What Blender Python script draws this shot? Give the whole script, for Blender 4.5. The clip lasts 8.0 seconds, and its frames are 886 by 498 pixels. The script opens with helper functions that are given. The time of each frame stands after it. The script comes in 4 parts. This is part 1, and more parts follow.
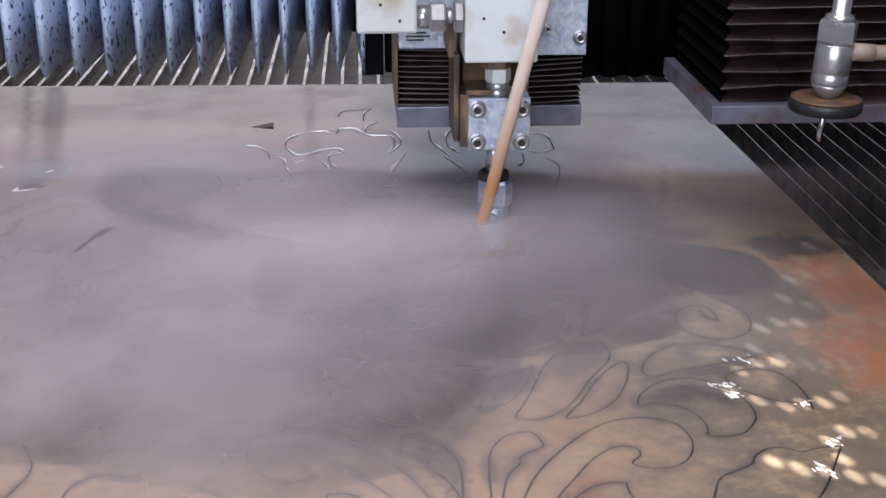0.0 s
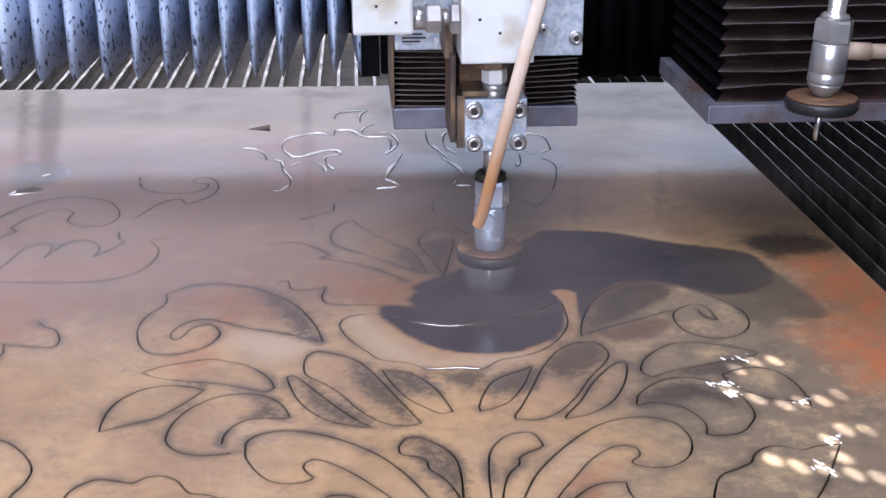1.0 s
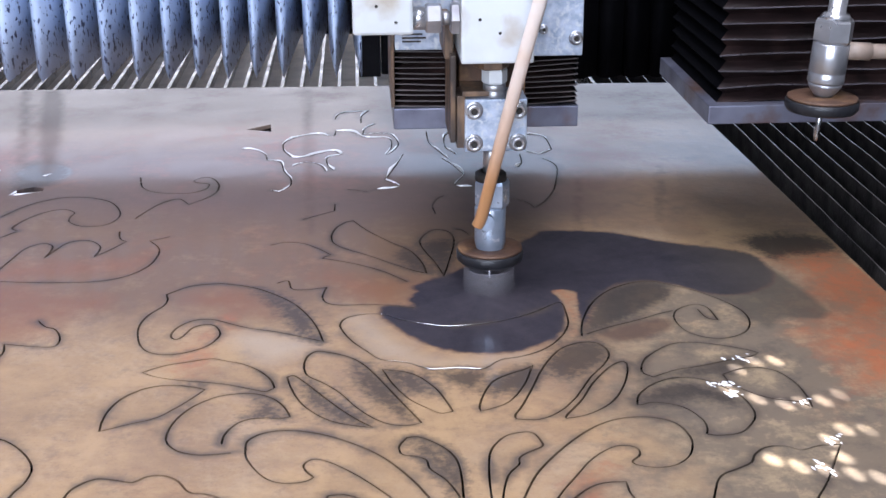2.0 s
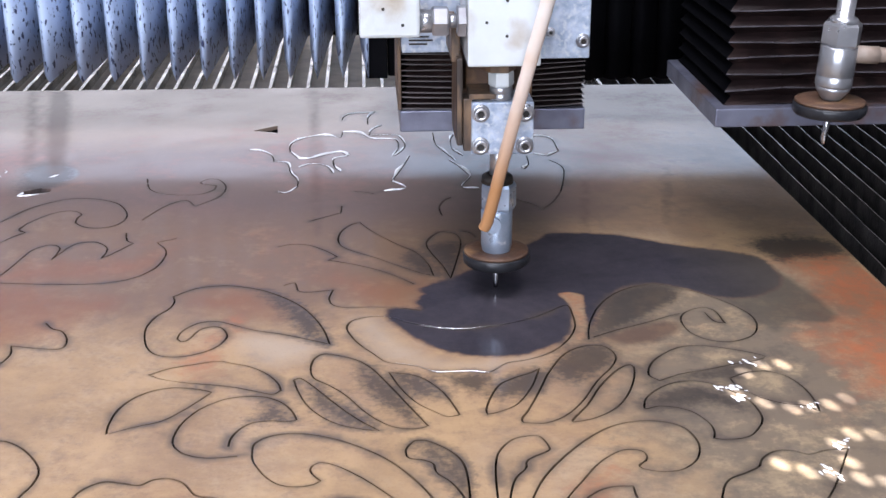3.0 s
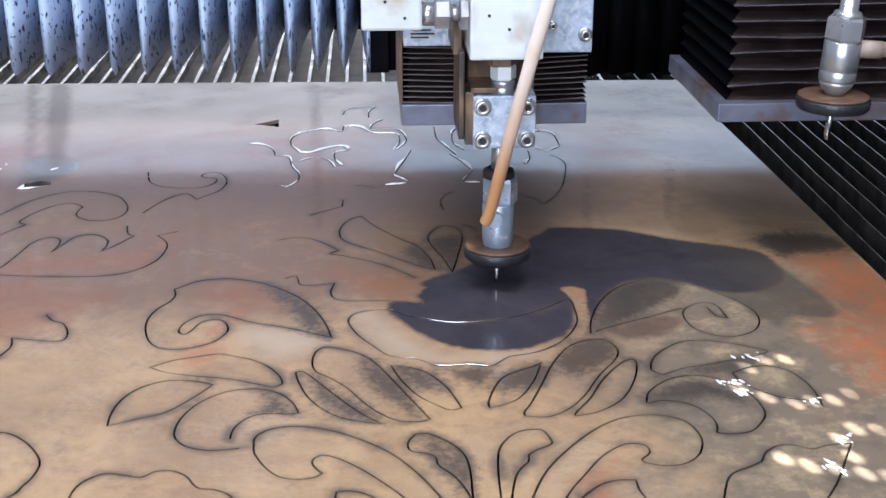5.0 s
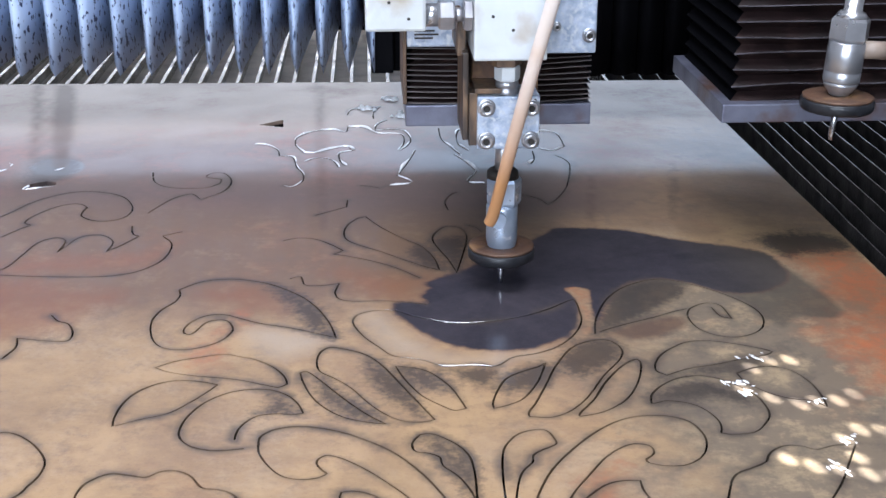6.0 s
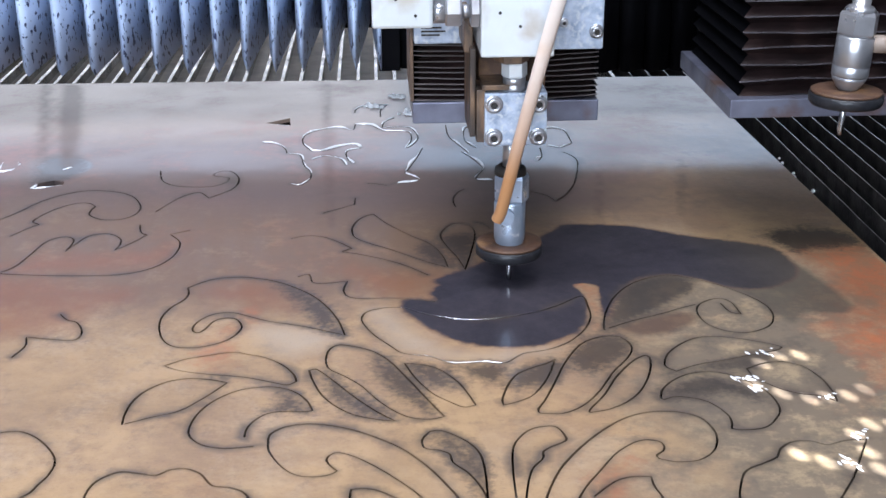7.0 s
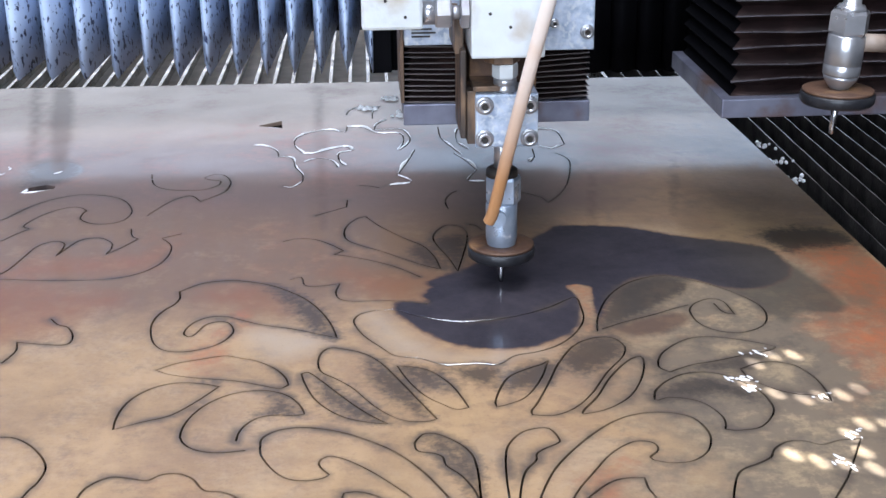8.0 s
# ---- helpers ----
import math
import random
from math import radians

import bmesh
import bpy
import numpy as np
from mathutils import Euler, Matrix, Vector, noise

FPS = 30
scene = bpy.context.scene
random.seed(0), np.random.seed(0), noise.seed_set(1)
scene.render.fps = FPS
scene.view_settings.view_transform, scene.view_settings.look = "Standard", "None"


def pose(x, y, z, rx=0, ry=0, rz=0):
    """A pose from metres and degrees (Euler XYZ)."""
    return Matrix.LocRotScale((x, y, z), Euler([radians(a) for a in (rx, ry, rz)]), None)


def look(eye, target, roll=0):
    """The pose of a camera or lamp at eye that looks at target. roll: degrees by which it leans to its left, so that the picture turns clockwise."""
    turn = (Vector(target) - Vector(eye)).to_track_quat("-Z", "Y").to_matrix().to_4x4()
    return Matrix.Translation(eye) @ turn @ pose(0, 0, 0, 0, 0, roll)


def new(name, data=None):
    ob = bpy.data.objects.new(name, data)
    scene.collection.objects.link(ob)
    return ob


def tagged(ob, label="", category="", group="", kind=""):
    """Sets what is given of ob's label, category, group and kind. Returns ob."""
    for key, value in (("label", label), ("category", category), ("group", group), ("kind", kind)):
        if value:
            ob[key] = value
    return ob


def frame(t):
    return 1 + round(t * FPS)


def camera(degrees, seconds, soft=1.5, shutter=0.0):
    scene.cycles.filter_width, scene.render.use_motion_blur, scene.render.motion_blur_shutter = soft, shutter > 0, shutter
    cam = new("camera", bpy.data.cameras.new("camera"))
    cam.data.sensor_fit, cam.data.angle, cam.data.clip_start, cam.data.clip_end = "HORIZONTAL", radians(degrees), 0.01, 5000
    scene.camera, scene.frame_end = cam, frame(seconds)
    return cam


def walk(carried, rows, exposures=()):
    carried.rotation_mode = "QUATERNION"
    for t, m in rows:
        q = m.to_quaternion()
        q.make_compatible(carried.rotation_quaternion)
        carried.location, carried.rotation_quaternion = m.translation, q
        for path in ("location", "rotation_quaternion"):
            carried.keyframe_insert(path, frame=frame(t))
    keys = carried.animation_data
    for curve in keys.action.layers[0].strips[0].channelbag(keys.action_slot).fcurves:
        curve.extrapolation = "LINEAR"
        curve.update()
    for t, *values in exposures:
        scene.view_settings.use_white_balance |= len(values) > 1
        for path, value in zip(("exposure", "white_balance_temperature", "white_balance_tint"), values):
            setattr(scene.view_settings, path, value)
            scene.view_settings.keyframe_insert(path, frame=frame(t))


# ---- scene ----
cam = camera(37.6, 8.0)
PATH = [
    (0, (-0.13, -1.315, 0.554), (-0.014, 0.547, -0.167), 0.2),
    (0.5, (-0.131, -1.315, 0.555), (-0.009, 0.545, -0.171), 0.0),
    (1, (-0.132, -1.316, 0.554), (-0.01, 0.546, -0.165), -0.1),
    (1.5, (-0.131, -1.317, 0.552), (-0.008, 0.546, -0.166), -0.1),
    (3, (-0.132, -1.314, 0.556), (-0.021, 0.549, -0.163), -0.1),
    (3.5, (-0.134, -1.315, 0.552), (-0.019, 0.547, -0.168), -0.0),
    (4, (-0.134, -1.313, 0.552), (-0.017, 0.549, -0.168), -0.2),
    (4.5, (-0.136, -1.312, 0.551), (-0.017, 0.549, -0.172), 0.1),
    (6, (-0.136, -1.313, 0.552), (-0.029, 0.549, -0.171), 0.1),
    (6.5, (-0.138, -1.312, 0.552), (-0.03, 0.548, -0.175), 0.0),
    (7, (-0.138, -1.312, 0.55), (-0.041, 0.549, -0.175), -0.3),
    (7.5, (-0.134, -1.313, 0.552), (-0.034, 0.549, -0.172), -0.6),
    (8, (-0.135, -1.308, 0.548), (-0.03, 0.554, -0.174), -0.6),
]
walk(cam, [(t, look(eye, target, roll)) for t, eye, target, roll in PATH],
     exposures=[(0, 1.42, 6600, 17), (0.5, 1.58, 6400, 21), (1.0, 1.84, 6300, 19), (1.7, 1.92, 6020, 16),
                (3.0, 2.00, 6280, 16), (3.5, 2.00, 6300, 16), (4.5, 1.97, 6060, 12), (8, 1.98, 6040, 11)])

# ---- light: daylight through the hall's windows, sun through an added holed sheet ----
SUN_TO = Vector((0.50, 0.12, 1.0)).normalized()      # towards the sun
world = bpy.data.worlds.new("sky")
world.use_nodes = True
scene.world = world
wn = world.node_tree.nodes
sky = wn.new("ShaderNodeTexSky")
sky.sky_type = "NISHITA"
sky.sun_disc = False
sky.sun_elevation = math.asin(SUN_TO.z)
sky.sun_rotation = math.atan2(SUN_TO.x, SUN_TO.y)
world.node_tree.links.new(sky.outputs[0], wn["Background"].inputs[0])
wn["Background"].inputs[1].default_value = 0.05


def lamp(name, kind, m, energy, color, sx=1.0, sy=1.0):
    data = bpy.data.lights.new(name, kind)
    data.energy, data.color = energy, color
    if kind == "AREA":
        data.shape, data.size, data.size_y = "RECTANGLE", sx, sy
    ob = new(name, data)
    ob.matrix_world = m
    return ob


sun = lamp("sun", "SUN", look(SUN_TO * 10, (0, 0, 0)), 5.0, (1.0, 0.95, 0.86))
sun.data.angle = radians(0.5)
# far windows: blue sky in the upper half, the sunlit yard in the lower
lamp("back_window_light", "AREA", look((2.7, 7.8, 3.03), (2.6, 0, 2.6)), 10.5, (0.68, 0.85, 1.0), 5.4, 1.75)
lamp("back_window_light", "AREA", look((2.7, 7.8, 1.52), (2.6, 0, 1.4)), 5.2, (1.0, 0.84, 0.66), 5.4, 1.25)
lamp("back_window_light", "AREA", look((-2.2, 7.8, 3.03), (-2.1, 0, 2.6)), 6.9, (0.95, 0.94, 1.0), 4.4, 1.75)
lamp("back_window_light", "AREA", look((-2.2, 7.8, 1.52), (-2.1, 0, 1.4)), 7.2, (1.0, 0.83, 0.67), 4.4, 1.25)
lamp("front_door_light", "AREA", look((-1.6, -5.8, 2.2), (-0.2, 0, 0.3)), 112, (0.84, 0.91, 1.0), 4.2, 3.2)
lamp("skylight_light", "AREA", look((-0.6, -1.2, 4.4), (-0.3, -0.3, 0)), 77, (0.98, 0.97, 1.0), 4.0, 2.0)


# ---- materials ----
def material(name, base, rough=0.5, metal=0.0, second=None, scale=20.0, amount=0.5, bump=0.1, fine=180.0,
             third=None, third_scale=6.0, third_edge=(0.55, 0.7), coat=0.0, stretch=(1, 1, 1), spec=0.5):
    """Two-scale procedural surface: base colour, patches of a second colour, blotches of a third, fine relief."""
    m = bpy.data.materials.new(name)
    m.use_nodes = True
    nt = m.node_tree
    n, l = nt.nodes, nt.links
    bsdf = n["Principled BSDF"]
    tc = n.new("ShaderNodeTexCoord")
    mp = n.new("ShaderNodeMapping")
    mp.inputs["Scale"].default_value = stretch
    l.new(tc.outputs["Object"], mp.inputs[0])

    def noise_tex(s, detail=6.0):
        t = n.new("ShaderNodeTexNoise")
        t.inputs["Scale"].default_value, t.inputs["Detail"].default_value = s, detail
        l.new(mp.outputs[0], t.inputs["Vector"])
        return t

    def mix(fac, a, b):
        x = n.new("ShaderNodeMix")
        x.data_type = "RGBA"
        l.new(fac, x.inputs[0])
        for sock, v in ((x.inputs[6], a), (x.inputs[7], b)):
            if isinstance(v, tuple):
                sock.default_value = (*v, 1)
            else:
                l.new(v, sock)
        return x.outputs[2]

    def ramp(src, a, b, hi=1.0):
        r = n.new("ShaderNodeMapRange")
        r.inputs[1].default_value, r.inputs[2].default_value, r.inputs[4].default_value = a, b, hi
        l.new(src, r.inputs[0])
        return r.outputs[0]

    second = second or tuple(c * 0.7 for c in base)
    a = noise_tex(scale)
    col = mix(ramp(a.outputs[0], 0.5 - 0.25 * amount, 0.5 + 0.25), base, second)
    if third:
        b = noise_tex(third_scale, 8)
        col = mix(ramp(b.outputs[0], *third_edge), col, third)
    l.new(col, bsdf.inputs["Base Color"])
    f = noise_tex(fine, 4)
    rr = n.new("ShaderNodeMapRange")
    rr.inputs[3].default_value, rr.inputs[4].default_value = max(0.02, rough - 0.12), min(1, rough + 0.12)
    l.new(a.outputs[0], rr.inputs[0])
    l.new(rr.outputs[0], bsdf.inputs["Roughness"])
    bsdf.inputs["Metallic"].default_value = metal
    bsdf.inputs["Coat Weight"].default_value = coat
    bsdf.inputs["Specular IOR Level"].default_value = spec
    bsdf.inputs["Coat Roughness"].default_value = 0.08
    bp = n.new("ShaderNodeBump")
    bp.inputs["Strength"].default_value, bp.inputs["Distance"].default_value = bump, 0.002
    l.new(f.outputs[0], bp.inputs["Height"])
    l.new(bp.outputs[0], bsdf.inputs["Normal"])
    return m


ALU = material("worn_aluminium", (0.70, 0.75, 0.80), 0.42, 0.25, (0.54, 0.56, 0.55), 13, 0.8, 0.3, 120,
               third=(0.36, 0.27, 0.17), third_scale=17, third_edge=(0.56, 0.80))
ALU_BLUE = material("blue_stained_aluminium", (0.50, 0.57, 0.68), 0.45, 0.2, (0.20, 0.26, 0.38), 90, 0.7, 0.35, 300,
                    third=(0.56, 0.60, 0.64), third_scale=170, third_edge=(0.50, 0.66))
STEEL = material("bright_steel", (0.52, 0.53, 0.56), 0.30, 0.8, (0.30, 0.30, 0.32), 30, 0.5, 0.08, 200,
                 third=(0.30, 0.24, 0.19), third_scale=40, third_edge=(0.66, 0.8))
STEEL_BODY = material("grey_wet_steel", (0.40, 0.48, 0.60), 0.3, 0.6, (0.25, 0.31, 0.40), 40, 0.6, 0.12, 200,
                      third=(0.75, 0.77, 0.8), third_scale=55, third_edge=(0.62, 0.7), coat=0.4)
CARBIDE = material("nozzle_carbide", (0.5, 0.5, 0.52), 0.18, 1.0, (0.38, 0.38, 0.4), 60, 0.4, 0.05)
WET_RIM = material("wet_steel_edge", (0.9, 0.9, 0.92), 0.12, 1.0, (0.75, 0.75, 0.78), 60, 0.5, 0.05)
# near-white colour paints the sky's glint along the far cut lines
GLINT_RIM = material("white_glint_rim", (0.93, 0.93, 0.95), 0.25, 0.35, (0.82, 0.82, 0.85), 60, 0.5, 0.05)
# pale patches broken by near-black paint glints on the side lift's fold edges
GLINT_EDGE = material("glint_fold_edge", (0.12, 0.11, 0.125), 0.25, 0.0, (0.010, 0.008, 0.008), 13, 0.5, 0.3, 150, spec=0.7)
# pale beige also holds the window's reflection on the silty water
SILT = material("silt_and_sheen", (0.64, 0.53, 0.39), 0.5, 0.0, (0.42, 0.34, 0.25), 24, 0.7, 0.4, 160, spec=0.12)
RUST_PLATE = material("rusty_steel", (0.12, 0.062, 0.036), 0.6, 0.2, (0.055, 0.033, 0.025), 60, 0.7, 0.4, 220,
                      third=(0.33, 0.18, 0.08), third_scale=30, third_edge=(0.5, 0.7))
RUST_BRACKET = material("rust_streaked_bracket", (0.23, 0.145, 0.085), 0.5, 0.2, (0.10, 0.06, 0.04), 60, 0.8, 0.3, 200,
                        third=(0.05, 0.038, 0.032), third_scale=45, third_edge=(0.46, 0.62), stretch=(1, 1, 0.35))
RUBBER = material("black_rubber", (0.012, 0.013, 0.016), 0.42, 0.0, (0.022, 0.022, 0.026), 90, 0.6, 0.3, 200, coat=0.12, spec=0.3)
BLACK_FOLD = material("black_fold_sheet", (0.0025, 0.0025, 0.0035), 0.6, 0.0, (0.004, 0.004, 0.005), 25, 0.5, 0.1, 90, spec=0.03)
BROWN_FOLD = material("dark_brown_fold_sheet", (0.016, 0.0095, 0.0095), 0.35, 0.0, (0.006, 0.004, 0.004), 30, 0.6, 0.15, 120,
                      third=(0.046, 0.027, 0.024), third_scale=18, third_edge=(0.5, 0.72), spec=0.18)
FOLD_EDGE = material("worn_fold_edge", (0.13, 0.112, 0.112), 0.45, 0.0, (0.02, 0.015, 0.014), 26, 0.5, 0.1, 150)
BASE_PLATE = material("stained_base_plate", (0.19, 0.20, 0.26), 0.4, 0.5, (0.10, 0.10, 0.14), 25, 0.7, 0.2, 160,
                      third=(0.13, 0.075, 0.055), third_scale=22, third_edge=(0.50, 0.70))
BLUE_FOLD = material("blue_grey_fold_sheet", (0.50, 0.61, 0.80), 0.42, 0.0, (0.33, 0.42, 0.60), 14, 0.6, 0.15, 90,
                     third=(0.022, 0.032, 0.09), third_scale=190, third_edge=(0.575, 0.62), stretch=(1, 0.7, 0.45))
HOSE = material("yellowed_hose", (0.84, 0.75, 0.69), 0.32, 0.0, (0.76, 0.58, 0.46), 24, 0.6, 0.05, 90, coat=0.3)
def stain_hose():
    n, l = HOSE.node_tree.nodes, HOSE.node_tree.links
    b = n["Principled BSDF"]
    clean = b.inputs["Base Color"].links[0].from_socket
    tc, at, r, x = n.new("ShaderNodeTexCoord"), n.new("ShaderNodeSeparateXYZ"), n.new("ShaderNodeMapRange"), n.new("ShaderNodeMix")
    x.data_type = "RGBA"
    r.inputs[1].default_value, r.inputs[2].default_value, r.inputs[4].default_value = 0.26, 0.13, 0.95
    l.new(tc.outputs["Object"], at.inputs[0])
    l.new(at.outputs[2], r.inputs[0])
    l.new(r.outputs[0], x.inputs[0])
    l.new(clean, x.inputs[6])
    x.inputs[7].default_value = (0.46, 0.215, 0.075, 1)
    l.new(x.outputs[2], b.inputs["Base Color"])


stain_hose()
HOSE_WHITE = material("grimy_sleeve", (0.34, 0.27, 0.22), 0.5, 0.0, (0.18, 0.13, 0.10), 40, 0.7, 0.1, 120)
BOLT_DARK = material("dark_socket", (0.014, 0.013, 0.012), 0.6, 0.0, (0.03, 0.022, 0.016), 80, 0.5, 0.1)
SLAT = material("scaled_slat_steel", (0.78, 0.75, 0.72), 0.24, 0.9, (0.08, 0.07, 0.06), 22, 0.8, 0.5, 140,
                third=(0.46, 0.42, 0.36), third_scale=40, third_edge=(0.58, 0.68))
# darker copies of the slat steel: shade between the right-hand slats is painted in
SLAT_DARK = material("shaded_slat_top", (0.34, 0.32, 0.31), 0.4, 0.6, (0.09, 0.08, 0.075), 30, 0.9, 0.3, 140)
SLAT_SIDE = material("shaded_slat_side", (0.085, 0.075, 0.070), 0.4, 0.2, (0.010, 0.009, 0.009), 30, 0.8, 0.3, 140, spec=0.15)
TANK = material("painted_tank_steel", (0.10, 0.11, 0.13), 0.5, 0.2, (0.06, 0.05, 0.045), 8, 0.6, 0.2, 80)
CONCRETE = material("concrete_floor", (0.30, 0.29, 0.28), 0.8, 0.0, (0.22, 0.21, 0.2), 2.2, 0.7, 0.3, 60)
WALL = material("hall_wall_paint", (0.34, 0.34, 0.35), 0.8, 0.0, (0.28, 0.28, 0.29), 1.2, 0.5, 0.1, 40)
ROOF = material("roof_sheet", (0.22, 0.22, 0.23), 0.6, 0.2, (0.17, 0.17, 0.18), 1.0, 0.5, 0.1, 30)
MACHINE = material("machine_paint", (0.05, 0.055, 0.07), 0.5, 0.1, (0.035, 0.035, 0.04), 6, 0.5, 0.1, 80)


def water_material():
    m = bpy.data.materials.new("silty_water")
    m.use_nodes = True
    n, l = m.node_tree.nodes, m.node_tree.links
    b = n["Principled BSDF"]
    b.inputs["Base Color"].default_value = (0.06, 0.05, 0.04, 1)
    b.inputs["Roughness"].default_value, b.inputs["IOR"].default_value = 0.05, 1.33
    tc, t, bp = n.new("ShaderNodeTexCoord"), n.new("ShaderNodeTexNoise"), n.new("ShaderNodeBump")
    t.inputs["Scale"].default_value, t.inputs["Detail"].default_value = 26, 3
    bp.inputs["Strength"].default_value, bp.inputs["Distance"].default_value = 0.25, 0.004
    l.new(tc.outputs["Object"], t.inputs["Vector"])
    l.new(t.outputs[0], bp.inputs["Height"])
    l.new(bp.outputs[0], b.inputs["Normal"])
    return m


WATER = water_material()


def bubble_material():
    m = bpy.data.materials.new("bubble_skin")
    m.use_nodes = True
    n, l = m.node_tree.nodes, m.node_tree.links
    n.remove(n["Principled BSDF"])
    gl, tr, mx, fr = n.new("ShaderNodeBsdfGlossy"), n.new("ShaderNodeBsdfTransparent"), n.new("ShaderNodeMixShader"), n.new("ShaderNodeFresnel")
    gl.inputs["Roughness"].default_value, fr.inputs[0].default_value = 0.06, 1.4
    foam, film = n.new("ShaderNodeBsdfDiffuse"), n.new("ShaderNodeMixShader")
    foam.inputs[0].default_value, film.inputs[0].default_value = (0.95, 0.95, 0.97, 1), 0.8
    l.new(tr.outputs[0], film.inputs[1])
    l.new(foam.outputs[0], film.inputs[2])
    l.new(fr.outputs[0], mx.inputs[0])
    l.new(film.outputs[0], mx.inputs[1])
    l.new(gl.outputs[0], mx.inputs[2])
    l.new(mx.outputs[0], n["Material Output"].inputs[0])
    return m


BUBBLE = bubble_material()


def sheet_material():
    """Wet steel sheet under silt: tan silt, purple-grey thin film, dark scoured steel, rust, dirt along the cuts."""
    m = bpy.data.materials.new("wet_silted_steel")
    m.use_nodes = True
    n, l = m.node_tree.nodes, m.node_tree.links
    b = n["Principled BSDF"]
    tc = n.new("ShaderNodeTexCoord")

    def noise_tex(s, detail=6.0, rough=0.55):
        t = n.new("ShaderNodeTexNoise")
        t.inputs["Scale"].default_value, t.inputs["Detail"].default_value = s, detail
        t.inputs["Roughness"].default_value = rough
        l.new(tc.outputs["Object"], t.inputs["Vector"])
        return t.outputs[0]

    def attr(name):
        a = n.new("ShaderNodeAttribute")
        a.attribute_name = name
        return a.outputs["Fac"]

    def maths(op, a, c, d=None):
        x = n.new("ShaderNodeMath")
        x.operation = op
        for sock, v in zip(x.inputs, (a, c, d)):
            if v is None:
                continue
            if isinstance(v, (int, float)):
                sock.default_value = v
            else:
                l.new(v, sock)
        return x.outputs[0]

    def ramp(src, a, c, lo=0.0, hi=1.0):
        r = n.new("ShaderNodeMapRange")
        r.inputs[1].default_value, r.inputs[2].default_value = a, c
        r.inputs[3].default_value, r.inputs[4].default_value = lo, hi
        l.new(src, r.inputs[0])
        return r.outputs[0]

    def mix(fac, a, c):
        x = n.new("ShaderNodeMix")
        x.data_type = "RGBA"
        l.new(fac, x.inputs[0])
        for sock, v in ((x.inputs[6], a), (x.inputs[7], c)):
            if isinstance(v, tuple):
                sock.default_value = (*v, 1)
            else:
                l.new(v, sock)
        return x.outputs[2]

    big, mid, small, grit = noise_tex(2.6), noise_tex(9.0, 8, 0.62), noise_tex(42.0, 6, 0.65), noise_tex(380.0, 3)
    brush = noise_tex(75.0, 5, 0.7)

    def off(src, k):
        return maths("MULTIPLY", maths("SUBTRACT", src, 0.5), k)

    def plus(*terms):
        x = terms[0]
        for t in terms[1:]:
            x = maths("ADD", x, t)
        return x

    col = mix(ramp(plus(mid, off(small, 0.35)), 0.38, 0.66), (0.41, 0.270, 0.145), (0.27, 0.175, 0.100))
    col = mix(ramp(plus(big, off(small, 0.35)), 0.46, 0.66, 0, 0.8), col, (0.25, 0.155, 0.10))
    col = mix(ramp(plus(noise_tex(5.2, 7, 0.65), off(brush, 0.2)), 0.50, 0.66, 0, 0.6), col, (0.50, 0.37, 0.235))
    # brown stained belt
    brown = plus(attr("brown"), off(mid, 0.40), off(small, 0.3))
    col = mix(ramp(brown, 0.2, 0.85, 0, 0.88), col, (0.160, 0.098, 0.066))
    # clots of pale silt
    clots = plus(noise_tex(16.0, 9, 0.72), off(brush, 0.45))
    col = mix(ramp(clots, 0.53, 0.70, 0, 0.25), col, (0.40, 0.30, 0.19))
    hollows = plus(noise_tex(21.0, 9, 0.7), off(brush, 0.35))
    col = mix(ramp(hollows, 0.54, 0.70, 0, 0.45), col, (0.15, 0.105, 0.075))
    # thin film far from the cutting: bare purple-grey steel, darkened for the covers' reflection
    bare = plus(attr("bare"), off(mid, 0.3))
    col = mix(ramp(bare, 0.05, 0.85), col, (0.128, 0.088, 0.078))
    # greenish damp silt
    damp = plus(attr("damp"), off(mid, 0.9), off(small, 0.4))
    col = mix(ramp(damp, 0.2, 0.75, 0, 0.80), col, (0.142, 0.120, 0.094))
    wet = attr("damp")
    col = mix(maths("MULTIPLY", ramp(clots, 0.49, 0.62, 0, 0.85), wet), col, (0.36, 0.27, 0.165))
    col = mix(maths("MULTIPLY", ramp(hollows, 0.50, 0.66, 0, 0.5), wet), col, (0.085, 0.070, 0.058))
    # paler tan towards the far edge
    place = n.new("ShaderNodeSeparateXYZ")
    l.new(tc.outputs["Object"], place.inputs[0])
    far = plus(ramp(place.outputs[1], 0.50, 0.88), off(mid, 0.5))
    col = mix(ramp(far, 0.1, 0.9, 0, 0.75), col, (0.36, 0.275, 0.19))
    tint = plus(noise_tex(6.5, 8, 0.7), off(brush, 0.3))
    col = mix(maths("MULTIPLY", ramp(tint, 0.50, 0.64, 0, 0.8), ramp(place.outputs[1], 0.25, 0.45)), col, (0.21, 0.10, 0.085))
    halo = plus(attr("halo"), off(small, 0.3))
    col = mix(ramp(halo, 0.40, 0.60, 0, 0.8), col, (0.17, 0.19, 0.225))
    # rust bloom, in drawn patches and scattered
    dull = plus(attr("dull_rust"), off(mid, 1.1), off(small, 0.9))
    col = mix(ramp(dull, 0.30, 1.05, 0, 0.60), col, (0.235, 0.095, 0.043))
    rusty = plus(attr("rust"), off(mid, 1.2), off(small, 1.0))
    flaky = mix(ramp(plus(noise_tex(30.0, 8, 0.75), off(brush, 0.5)), 0.42, 0.62), (0.40, 0.125, 0.050), (0.27, 0.135, 0.075))
    col = mix(ramp(rusty, 0.36, 0.95, 0, 0.85), col, flaky)
    loose = plus(off(attr("bare"), -0.06), noise_tex(4.1, 9, 0.7), off(brush, 0.25))
